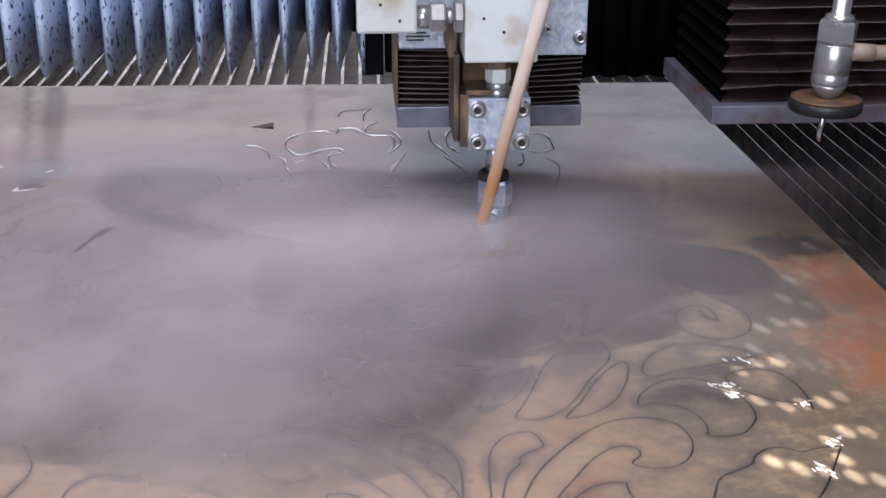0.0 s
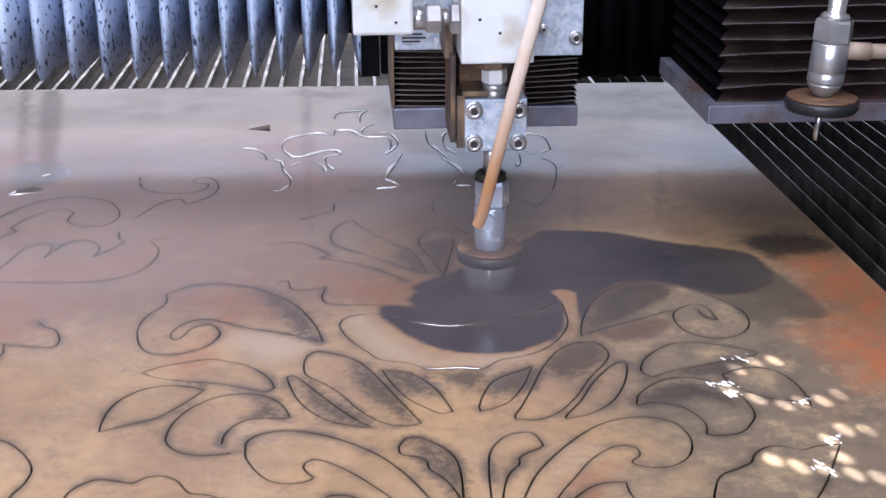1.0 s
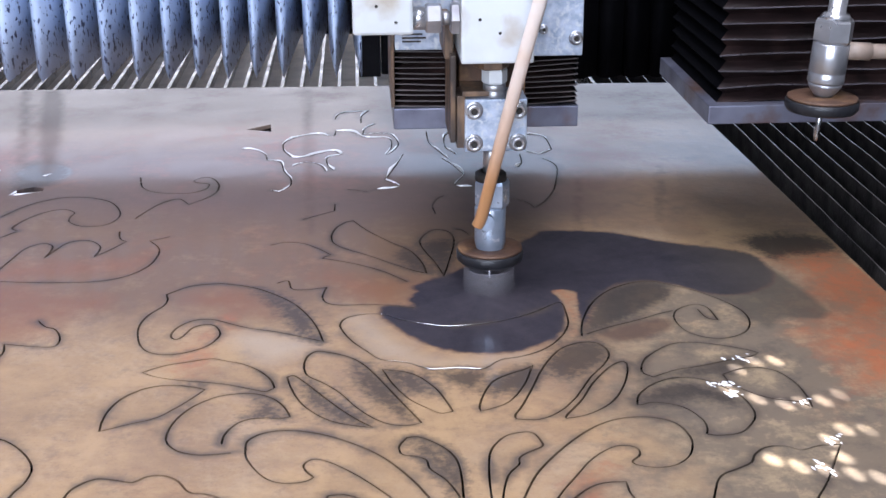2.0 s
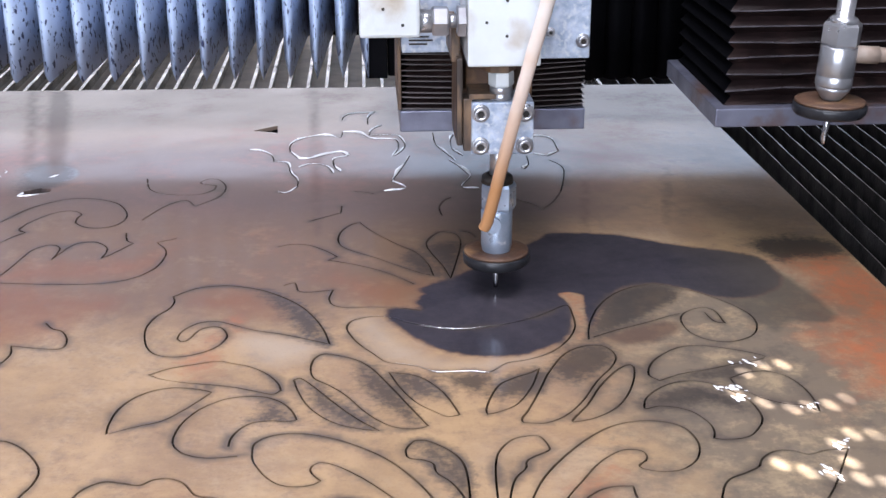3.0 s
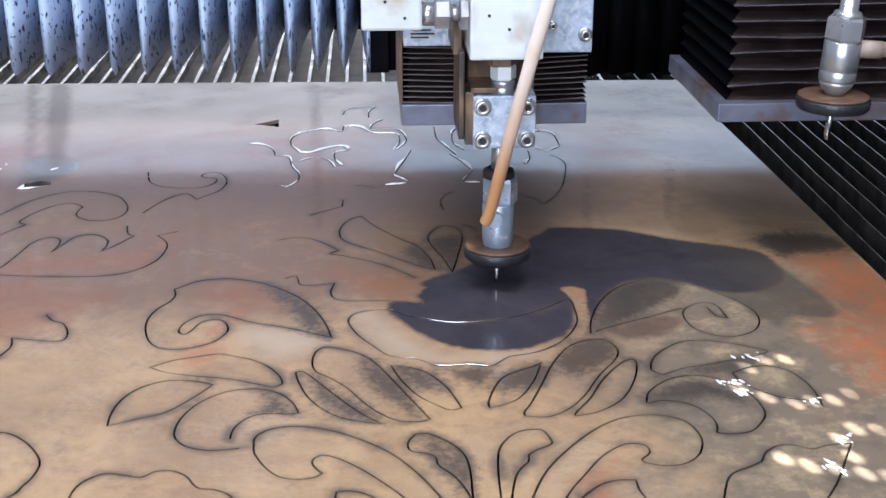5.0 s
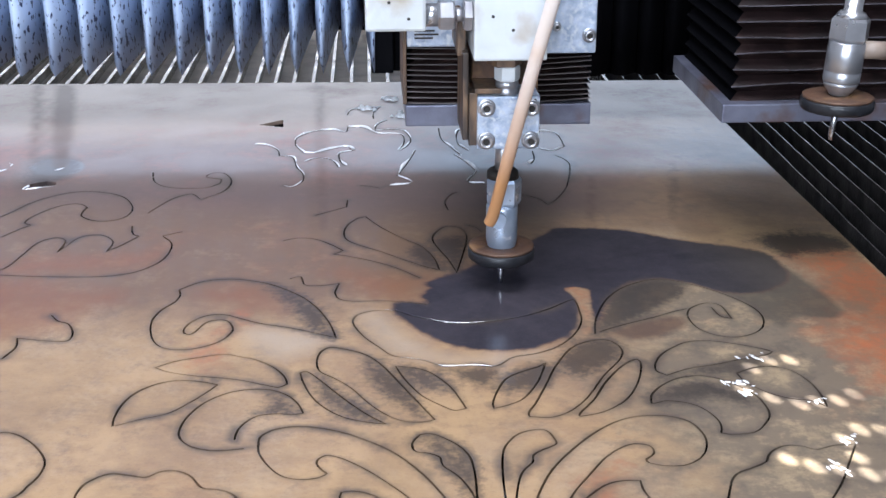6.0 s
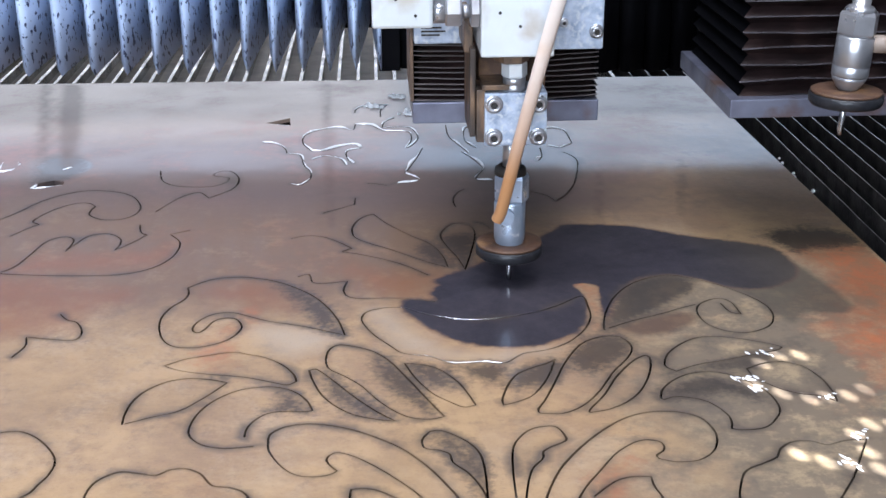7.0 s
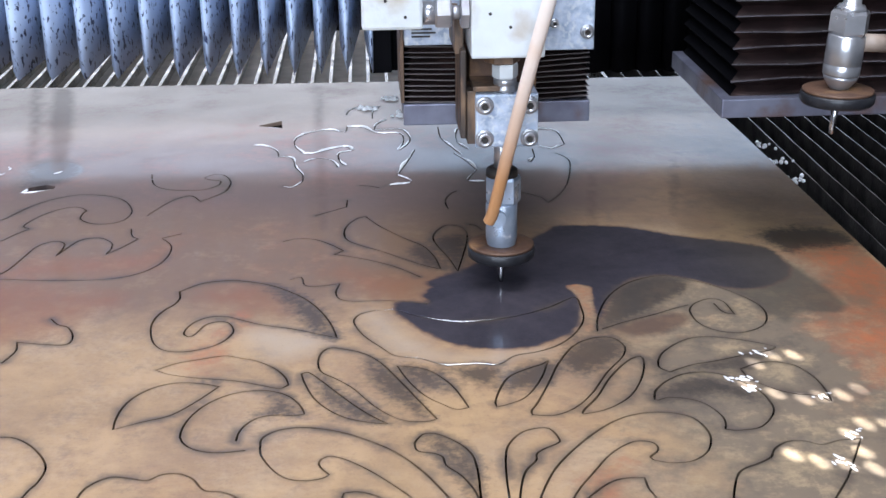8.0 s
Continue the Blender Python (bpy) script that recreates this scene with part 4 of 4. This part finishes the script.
            cur = [bm.verts.new((x, y + 0.002, zz - 0.0007)), bm.verts.new((x, y - 0.0008, zz - 0.0005)), bm.verts.new((x, y - 0.0008, zz + 0.0005)), bm.verts.new((x, y + 0.002, zz + 0.0007))]
            if last:
                for a in range(3):
                    bm.faces.new((last[a], cur[a], cur[a + 1], last[a + 1]))
            last = cur
        bmesh.ops.recalc_face_normals(bm, faces=bm.faces[:])
        part("fold_rim", bm, FOLD_EDGE if odd else GLINT_EDGE, parent)


def hex_nut(r, z0, z1, at=(0, 0, 0), axis="z", into=None):
    c = 0.12 * (z1 - z0)
    return lathe([(r * 0.9, z0), (r, z0 + c), (r, z1 - c), (r * 0.9, z1)], 6, axis, at, False, into)


def socket_bolt(x, y, z, r, parent):
    """Cap screw facing the front: ring, dark plug painting the shade of its hexagon recess."""
    bm = bmesh.new()
    prof = [(r, 0.0), (r, 0.006), (r * 0.9, 0.0075), (r * 0.52, 0.0075), (r * 0.48, 0.003)]
    lathe(prof, 24, "y", (x, y, z), True, bm)
    lathe([(r * 1.28, -0.0002), (r * 1.28, 0.0012), (r * 1.02, 0.0016)], 24, "y", (x, y, z), True, bm)
    b = part("bolt", bm, STEEL, parent, "worn cap screw")
    part("socket", lathe([(r * 0.50, 0.0), (r * 0.50, 0.0066)], 6, "y", (x, y, z), False), BOLT_DARK, b)


def carriage_main():
    c = thing("lift_carriage", "cutting head lift with a dark folded cover and stained base plate", "machine carriage")
    part("base_plate", box(-0.096, 0.111, 0.09, 0.22, 0.155, 0.1790, 0.0015), BASE_PLATE, c)
    z_folds(-0.094, 0.110, 0.095, 0.215, 0.1795, 0.247, 11, 0.0030, BROWN_FOLD, c)
    part("side_plate", box(-0.0985, -0.0945, 0.088, 0.215, 0.181, 0.36, 0.0008), RUST_BRACKET, c, "rust-streaked side plate")
    part("upper_plate", box(-0.094, -0.030, 0.078, 0.215, 0.247, 0.36, 0.002), ALU_BLUE, c, "blue-stained aluminium plate")
    part("upper_plate", box(0.042, 0.1085, 0.060, 0.215, 0.2425, 0.40, 0.002), ALU_BLUE, c, "blue-stained aluminium plate")
    for k, (w, zz) in enumerate(((0.022, 0.2640), (0.026, 0.2600), (0.020, 0.2560))):
        part("marking", box(-0.086, -0.086 + w, 0.0772, 0.0779, zz, zz + 0.0018, 0), BOLT_DARK, c, "worn dark line of writing")
    part("back_plate", box(-0.030, 0.042, 0.10, 0.215, 0.247, 0.40, 0.001), RUST_PLATE, c)
    part("arm", box(-0.090, 0.110, 0.216, 0.80, 0.34, 0.60, 0.004), MACHINE, c)
    # unseen box added to keep light off the pleats beside the lift
    part("carriage_body", box(-0.088, 0.108, 0.222, 0.648, 0.185, 0.338, 0.004), MACHINE, c)
    # black sheet added to stop the window's reflection between the two covers
    part("rear_cover", box(-0.0995, 0.165, 0.652, 0.678, 0.084, 0.62, 0.003), BLACK_FOLD, c)
    socket_bolt(0.1005, 0.060, 0.262, 0.006, c)
    socket_bolt(0.065, 0.060, 0.272, 0.004, c)
    return c


def cutting_head_main():
    h = thing("cutting_head", "waterjet cutting head with aluminium blocks, steel tube and rusty splash disc", "cutting head")
    # nozzle, disc, tube
    part("nozzle", lathe([(0.0022, 0.003), (0.0032, 0.008), (0.0034, 0.06)], 20, at=(0.004, 0, 0)), CARBIDE, h, "slim bright nozzle")
    ob = part("splash_disc", lathe([(0.0225, 0.031), (0.033, 0.032), (0.0362, 0.035), (0.0365, 0.043), (0.035, 0.0445), (0.0205, 0.0445), (0.020, 0.040)], 48, at=(0.004, 0, 0)), RUBBER, h, "wet black rubber splash disc")
    part("washer", lathe([(0.0190, 0.0449), (0.0350, 0.0449), (0.0352, 0.0472), (0.0335, 0.0480), (0.0200, 0.0480), (0.0190, 0.0470)], 48, at=(0.004, 0, 0)), RUST_PLATE, ob, "rusty steel washer")
    part("tube", lathe([(0.0125, 0.036), (0.0150, 0.046), (0.0158, 0.050), (0.0168, 0.054), (0.0170, 0.092), (0.0160, 0.094)], 36, at=(0.004, 0, 0)), STEEL_BODY, h, "grey wet steel mixing tube")
    part("collar", hex_nut(0.0185, 0.0935, 0.124, (0.006, 0, 0)), STEEL_BODY, h, "hexagonal steel collar")
    part("cap", lathe([(0.0172, 0.124), (0.0165, 0.131), (0.012, 0.134)], 28, at=(0.004, 0, 0)), BOLT_DARK, h)
    part("stem", lathe([(0.0085, 0.133), (0.0085, 0.168)], 24, at=(0.004, -0.002, 0)), STEEL, h, "bright steel stem")
    # lower clamp block with four cap screws
    blk = part("clamp_block", box(-0.0262, 0.0378, -0.030, 0.022, 0.1636, 0.2190, 0.002), ALU_BLUE, h, "worn aluminium clamp block")
    for x in (-0.0170, 0.0288):
        for z in (0.1730, 0.2077):
            socket_bolt(x, -0.030, z, 0.0073, blk)
    part("clamp_plate", box(-0.0405, -0.0345, -0.018, 0.060, 0.170, 0.262, 0.0015), RUST_BRACKET, h, "rust-streaked bracket plate")
    part("clamp_plate", box(-0.034, -0.0252, -0.024, 0.020, 0.166, 0.2215, 0.001), RUST_BRACKET, h, "rust-streaked bracket plate")
    part("bridge_plate", box(-0.0285, 0.042, 0.022, 0.099, 0.168, 0.262, 0.002), RUST_PLATE, h, "rusty plate behind the fitting")
    part("ledge", box(-0.0285, 0.000, -0.026, 0.021, 0.2210, 0.2265, 0.001), RUST_BRACKET, h, "stained ledge on the clamp block")
    # fitting between the blocks
    ring = [(0.0112, 0.2188), (0.0118, 0.2205), (0.0118, 0.2250), (0.0106, 0.2258), (0.0118, 0.2266), (0.0118, 0.2318), (0.0105, 0.2330)]
    part("fitting", lathe(ring, 36, at=(0.005, -0.016, 0)), STEEL, h, "ribbed steel fitting")
    part("fitting_nut", hex_nut(0.0132, 0.2331, 0.2485, (0.005, -0.016, 0)), ALU, h, "bright hexagonal nut")
    part("gland", hex_nut(0.0185, 0.2486, 0.2600, (0.002, -0.014, 0)), RUST_BRACKET, h, "rust-stained hexagonal gland")
    # upper valve block
    up = part("valve_block", box(-0.032, 0.041, -0.050, 0.060, 0.2602, 0.37, 0.0022), ALU, h, "bright aluminium valve block")
    # small dark discs paint the shade inside drilled holes
    for x, z in ((-0.0135, 0.3045), (0.0065, 0.291), (0.0065, 0.326), (-0.0135, 0.335)):
        part("hole", lathe([(0.0016, -0.0005), (0.0016, 0.0006)], 14, "y", (x, -0.050, z)), BOLT_DARK, up)
    # side actuator block with hose fittings
    sd = part("side_block", box(-0.1385, -0.079, -0.050, 0.030, 0.2903, 0.38, 0.003), ALU, h, "bright aluminium side block")
    # dark discs again in place of shaded holes
    for x, z in ((-0.1150, 0.3190), (-0.0960, 0.3030)):
        part("hole", lathe([(0.0016, -0.0005), (0.0016, 0.0006)], 14, "y", (x, -0.050, z)), BOLT_DARK, sd)
    part("adapter", lathe([(0.0115, -0.080), (0.0115, -0.066), (0.009, -0.0655)], 24, "x", (0, -0.030, 0.303)), STEEL, h)
    part("adapter_nut", hex_nut(0.0155, -0.0665, -0.050, (0, -0.030, 0.303), "x"), STEEL, h, "bright hexagonal union nut")
    part("adapter", lathe([(0.007, -0.051), (0.007, -0.041)], 20, "x", (0, -0.030, 0.303)), STEEL, h)
    part("adapter_nut", hex_nut(0.0165, -0.0415, -0.0322, (0, -0.030, 0.303), "x"), STEEL, h, "bright hexagonal union nut")
    part("bracket", box(-0.0455, -0.0365, -0.004, 0.099, 0.255, 0.292, 0.002), RUST_BRACKET, h, "rust-streaked bracket")
    # abrasive hose
    part("hose", tube([(0.0450, -0.112, 0.372), (0.0382, -0.100, 0.3306), (0.0274, -0.085, 0.2791), (0.0156, -0.065, 0.218), (0.0035, -0.045, 0.1533), (-0.0073, -0.027, 0.0942), (-0.0115, -0.022, 0.0800)], (0.0070, 0.0064)), HOSE, h, "yellowed translucent abrasive hose")
    part("hose_end", lathe([(0.0085, 0.0), (0.0085, 0.014)], 20, "y", (-0.002, -0.012, 0.083)), STEEL_BODY, h)
    return h


def carriage_side():
    c = thing("lift_carriage", "second lift with tall dark brown folds and grey base plate", "machine carriage")
    part("base_plate", box(0.240, 0.66, 0.0175, 0.255, 0.1745, 0.1950, 0.0015), BASE_PLATE, c)
    z_folds(0.2515, 0.65, 0.032, 0.25, 0.1952, 0.366, 10, 0.0, BROWN_FOLD, c, 0)
    part("arm", box(0.27, 0.64, 0.15, 0.80, 0.366, 0.48, 0.004), MACHINE, c)
    return c


def cutting_head_side():
    x, y = 0.311, -0.13
    h = thing("cutting_head", "raised idle cutting head of bright steel with rusty splash disc", "cutting head")
    part("nozzle", lathe([(0.0020, 0.198), (0.0030, 0.203), (0.0032, 0.25)], 20, at=(x, y, 0)), CARBIDE, h, "slim bright nozzle")
    ob = part("splash_disc", lathe([(0.024, 0.2285), (0.0325, 0.229), (0.0345, 0.2315), (0.0348, 0.2380), (0.0335, 0.2398), (0.02, 0.2398)], 48, at=(x, y, 0)), RUBBER, h, "black rubber splash disc")
    part("washer", lathe([(0.018, 0.2401), (0.0330, 0.2401), (0.0333, 0.2420), (0.0318, 0.2428), (0.018, 0.2428)], 48, at=(x, y, 0)), RUST_PLATE, ob, "rusty steel washer")
    for o in (ob, *ob.children):
        o.data.transform(pose(x, y, 0.236) @ pose(0, 0, 0, 0, -3.0, 0) @ pose(-x, -y, -0.236))
    part("cone", lathe([(0.0075, 0.2415), (0.0105, 0.245), (0.0155, 0.252), (0.0166, 0.2560)], 32, at=(x, y, 0)), STEEL, h)
    part("tube", lathe([(0.0168, 0.2562), (0.0172, 0.2572), (0.0172, 0.2652), (0.0165, 0.2660), (0.0173, 0.2670), (0.0173, 0.2930), (0.0162, 0.2942)], 36, at=(x, y, 0)), STEEL, h, "bright steel mixing tube")
    part("collar", hex_nut(0.0187, 0.2942, 0.3170, (x, y, 0)), STEEL, h, "hexagonal steel collar")
    part("neck", lathe([(0.0150, 0.317), (0.0120, 0.3215), (0.0085, 0.3225), (0.0085, 0.43)], 28, at=(x, y, 0)), STEEL, h)
    part("port", lathe([(0.0085, 0.0), (0.0085, 0.024)], 24, "x", (x + 0.014, y, 0.287)), HOSE_WHITE, h)
    part("hose", tube([(x + 0.03, y, 0.287), (x + 0.07, y + 0.005, 0.289), (x + 0.12, y + 0.02, 0.30), (x + 0.16, y + 0.03, 0.35), (x + 0.17, y + 0.04, 0.42)], 0.0072), HOSE_WHITE, h, "grimy pale hose")
    part("bracket", box(x - 0.02, x + 0.018, y - 0.012, 0.16, 0.425, 0.455, 0.002), MACHINE, h)
    return h


GANTRY = gantry()
COVER_LEFT, COVER_RIGHT = bellows_left(), bellows_right()
LIFT_MAIN, HEAD_MAIN = carriage_main(), cutting_head_main()
LIFT_SIDE, HEAD_SIDE = carriage_side(), cutting_head_side()


# ---- unseen holed sheet, added to break the sun into round spots ----
SPOTS = [(221, -219), (222, -280), (244, -292), (261, -289), (280, -288), (298, -277), (281, -342), (299, -344), (204, -387), (223, -400), (243, -407), (263, -388), (263, -415), (201, -263), (262, -359), (282, -422), (241, -203), (262, -204)]


def perforated_sheet():
    """Unseen sheet with holes, hung from the roof to shape the sun spots."""
    from mathutils.geometry import delaunay_2d_cdt
    z = 0.80
    off = SUN_TO * (z / SUN_TO.z)
    cx, cy = off.x + 0.25, off.y - 0.31
    rect = [Vector((cx + sx * 0.20, cy + sy * 0.26)) for sx, sy in ((-1, -1), (1, -1), (1, 1), (-1, 1))]
    verts, edges, cent = list(rect), [(0, 1), (1, 2), (2, 3), (3, 0)], []
    for x, y in SPOTS:
        c = Vector((x / 1000 + off.x, y / 1000 + off.y))
        k = len(verts)
        verts += [c + Vector((math.cos(a) * 0.0058 - math.sin(a) * 0.0028, math.sin(a) * 0.0115)) for a in (2 * math.pi * i / 14 for i in range(14))]
        edges += [(k + i, k + (i + 1) % 14) for i in range(14)]
        cent.append(c)
    vs, _, fs, *_ = delaunay_2d_cdt(verts, edges, [], 0, 1e-6)
    bm = bmesh.new()
    bv = [bm.verts.new((v.x, v.y, z)) for v in vs]
    for f in fs:
        m = sum((vs[i] for i in f), Vector((0, 0))) / len(f)
        if all((((m.x - c.x) + 0.243 * (m.y - c.y)) / 0.0058) ** 2 + ((m.y - c.y) / 0.0115) ** 2 > 0.96 for c in cent):
            bm.faces.new([bv[i] for i in f])
    t = thing("perforated_sheet", "unseen grey holed sheet, added to shape the sun into spots", "metal sheet")
    part("panel", bm, ROOF, t)
    for sx in (-0.18, 0.18):
        for sy in (-0.24, 0.24):
            part("hanger", lathe([(0.004, z), (0.004, 4.6)], 8, at=(cx + sx, cy + sy, 0)), MACHINE, t)


perforated_sheet()


# ---- mist and spray ----
def veil(name, label, radius, layers, density, gap, flat=0.7, seed=0):
    """A drifting cloud: a few slightly bent round veils, one behind the other, thinning towards their rims."""
    rng = random.Random(seed)
    vs, fs, dens = [], [], []
    for k in range(layers):
        rings, sides = 9, 28
        z = (k - (layers - 1) / 2) * gap
        ox, oz = rng.uniform(-0.2, 0.2) * radius, rng.uniform(-0.15, 0.15) * radius
        base = len(vs)
        vs.append((ox, oz, z))
        dens.append(density)
        for r in range(1, rings + 1):
            q = r / rings
            for s in range(sides):
                a = 2 * math.pi * s / sides
                wob = 1 + 0.22 * math.sin(3 * a + k) * q + 0.12 * math.sin(5 * a + 2 * k) * q
                vs.append((ox + radius * q * wob * math.cos(a), oz + flat * radius * q * wob * math.sin(a), z + 0.25 * gap * math.sin(4 * q + a)))
                dens.append(density * (1 - q * q) ** 2)
        for s in range(sides):
            fs.append((base, base + 1 + s, base + 1 + (s + 1) % sides))
        for r in range(rings - 1):
            for s in range(sides):
                a, c = base + 1 + r * sides, base + 1 + (r + 1) * sides
                fs.append((a + s, c + s, c + (s + 1) % sides, a + (s + 1) % sides))
    me = bpy.data.meshes.new(name)
    me.from_pydata(vs, [], fs)
    att = me.attributes.new("droplets", "FLOAT", "POINT")
    att.data.foreach_set("value", np.array(dens, np.float32))
    for p in me.polygons:
        p.use_smooth = True
    me.materials.append(MIST)
    return tagged(new(name, me), label, "mist", "drifting mist")


MISTS = [veil("mist_cloud", "pale drifting cloud of fine water mist over the sheet", r, n, d, 0.035, fl, s)
         for r, n, d, fl, s in ((0.46, 2, 0.50, 1.0, 1), (0.34, 2, 0.50, 1.1, 2), (0.40, 1, 0.34, 0.6, 3), (0.70, 1, 0.46, 0.9, 4), (0.90, 1, 0.17, 0.8, 5), (0.66, 1, 0.30, 0.7, 6))]


def spray():
    bm = lathe([(0.0300, 0.001), (0.0295, 0.007), (0.0285, 0.013), (0.0278, 0.020), (0.0272, 0.027), (0.0268, 0.033)], 40, at=(0.004, 0, 0))
    for f in [f for f in bm.faces if len(f.verts) > 4]:
        bm.faces.remove(f)
    ob = part("water_spray", bm, MIST)
    att = ob.data.attributes.new("droplets", "FLOAT", "POINT")
    att.data.foreach_set("value", np.array([0.46 * (v.co.z / 0.033) ** 1.2 for v in ob.data.vertices], np.float32))
    return tagged(ob, "thin bluish curtain of water under the splash disc", "water spray")


SPRAY = spray()


def bubbles(name, label, x, y, count, spread, seed, least=0.002, most=0.0055, flat=1.0):
    """Cluster of thin-skinned bubbles lying on the wet sheet; below flat 1, stretched glint blobs."""
    rng = random.Random(seed)
    bm = bmesh.new()
    for _ in range(count):
        r = rng.uniform(least, most)
        p = (rng.gauss(0, spread), rng.gauss(0, spread * 0.8), r * 0.15)
        shape = Matrix.Identity(4)
        if flat < 1:
            shape = Matrix.Rotation(rng.gauss(-0.9, 0.5), 4, "Z") @ Matrix.Diagonal((rng.uniform(1.2, 3.4), 0.8, flat, 1))
        bmesh.ops.create_uvsphere(bm, u_segments=12, v_segments=8, radius=r, matrix=Matrix.Translation(p) @ shape)
    for f in bm.faces:
        f.smooth = True
    ob = part(name, bm, BUBBLE)
    ob.location = (x, y, 0)
    return tagged(ob, label, "bubbles", "bubbles on the sheet", "stuff")


BUBBLES = [bubbles("water_bubbles", "cluster of clear bubbles on the wet steel sheet", x, y, n, sp, k)
           for k, (x, y, n, sp) in enumerate(((-0.148, 0.745, 12, 0.008), (-0.092, 0.695, 9, 0.010), (-0.105, 0.80, 7, 0.008), (0.03, 0.60, 7, 0.009)))]


FOAM = [bubbles("water_foam", "patch of bright foam welling up between the slats", x, y, n, sp, 70 + k, 0.0015, 0.0042)
        for k, (x, y, n, sp) in enumerate(((-0.135, 0.955, 30, 0.016), (-0.19, 0.960, 26, 0.018), (-0.26, 0.965, 16, 0.020), (0.437, 0.50, 12, 0.012), (0.440, 0.42, 12, 0.012), (0.442, 0.34, 14, 0.012)))]
# white flattened blobs that imitate sun glints on the water in the spots
for k, (x, y, n, sp) in enumerate(((0.197, -0.250, 12, 0.006), (0.204, -0.268, 12, 0.005), (0.262, -0.357, 9, 0.006), (0.243, -0.404, 9, 0.006), (0.261, -0.288, 6, 0.004), (0.226, -0.196, 7, 0.008))):
    bubbles("water_splash", "white flattened blobs standing in for sun glints on the wet sheet", x, y, n, sp, 40 + k, 0.0007, 0.0021, 0.35)


def motions():
    # bubbles well up out of the cuts late on
    for ob in BUBBLES:
        x, y = ob.location.x, ob.location.y
        walk(ob, [(0, pose(x, y, -0.02)), (4.8, pose(x, y, -0.02)), (5.7, pose(x, y, 0.0)), (8, pose(x + 0.002, y - 0.002, 0.0, 0, 0, 10))])
    for k, ob in enumerate(FOAM):
        x, y, late = ob.location.x, ob.location.y, 0.7 * (k > 2)
        top = -0.018 if k < 3 else -0.006
        walk(ob, [(0, pose(x, y, -0.06)), (5.9 + late, pose(x, y, -0.06)), (6.6 + late, pose(x, y, top)), (8, pose(x - 0.004, y - 0.002, top, 0, 0, 12))])
    # the bridge creeps towards the front, the heads also sideways, as they cut
    for ob, sx in ((GANTRY, 0), (COVER_LEFT, 0), (COVER_RIGHT, 0), (LIFT_MAIN, 1), (HEAD_MAIN, 1), (LIFT_SIDE, 1)):
        walk(ob, [(t, pose(-0.00055 * sx * (t - 3.5), -0.0008 * (t - 3.5), 0)) for t in (0.0, 4.0, 8.0)])
    lean = pose(0.311, -0.13, 0.28) @ pose(0, 0, 0, 0, 3.5, 0) @ pose(-0.311, 0.13, -0.28)
    walk(HEAD_SIDE, [(t, pose(-0.00055 * (t - 3.5), -0.0008 * (t - 3.5), 0) @ lean) for t in (0.0, 4.0, 8.0)])
    # spray curtain sinks away once the jet has broken through
    walk(SPRAY, [(0, pose(0, 0, 0)), (1.7, pose(0, 0, 0)), (2.3, pose(0, 0, -0.03)), (2.7, pose(0, 0, -0.06)), (8, pose(0, 0, -0.06))])
    starts = [(-0.24, 0.02, 0.055), (-0.10, 0.08, 0.06), (0.26, 0.70, 0.06), (-0.30, -0.25, 0.09), (-0.22, -0.05, 0.115), (-0.24, -0.31, 0.035)]
    drift = ((0, 0, 0), (0.2, -0.16, 0.01), (0.4, -0.50, 0.03), (0.6, -1.05, 0.07), (0.9, -2.1, 0.2), (1.4, -3.2, 0.5), (8, -4.2, 1.4))
    for k, (ob, (x, y, z)) in enumerate(zip(MISTS, starts)):
        rows = [(t, pose(x + dx * (1 - 0.25 * (k == 3)), y + 0.2 * dx, z + dz, 0, 0, 5 * math.sin(3 * t + k))) for t, dx, dz in drift]
        if k == 4:
            rows = [(0, pose(x, y, z)), (1.0, pose(x - 0.15, y, z)), (1.8, pose(x - 0.45, y, z + 0.02)), (2.7, pose(x - 3.4, y, z + 0.6)), (8, pose(x - 4.2, y, z + 1.4))]
        if k == 5:
            rows = [(0, pose(x, y, z)), (0.4, pose(x - 0.05, y, z)), (0.7, pose(x - 0.25, y, z + 0.01)), (1.1, pose(x - 0.9, y, z + 0.08)), (1.7, pose(x - 2.4, y, z + 0.4)), (8, pose(x - 4.2, y, z + 1.4))]
        walk(ob, rows)


motions()
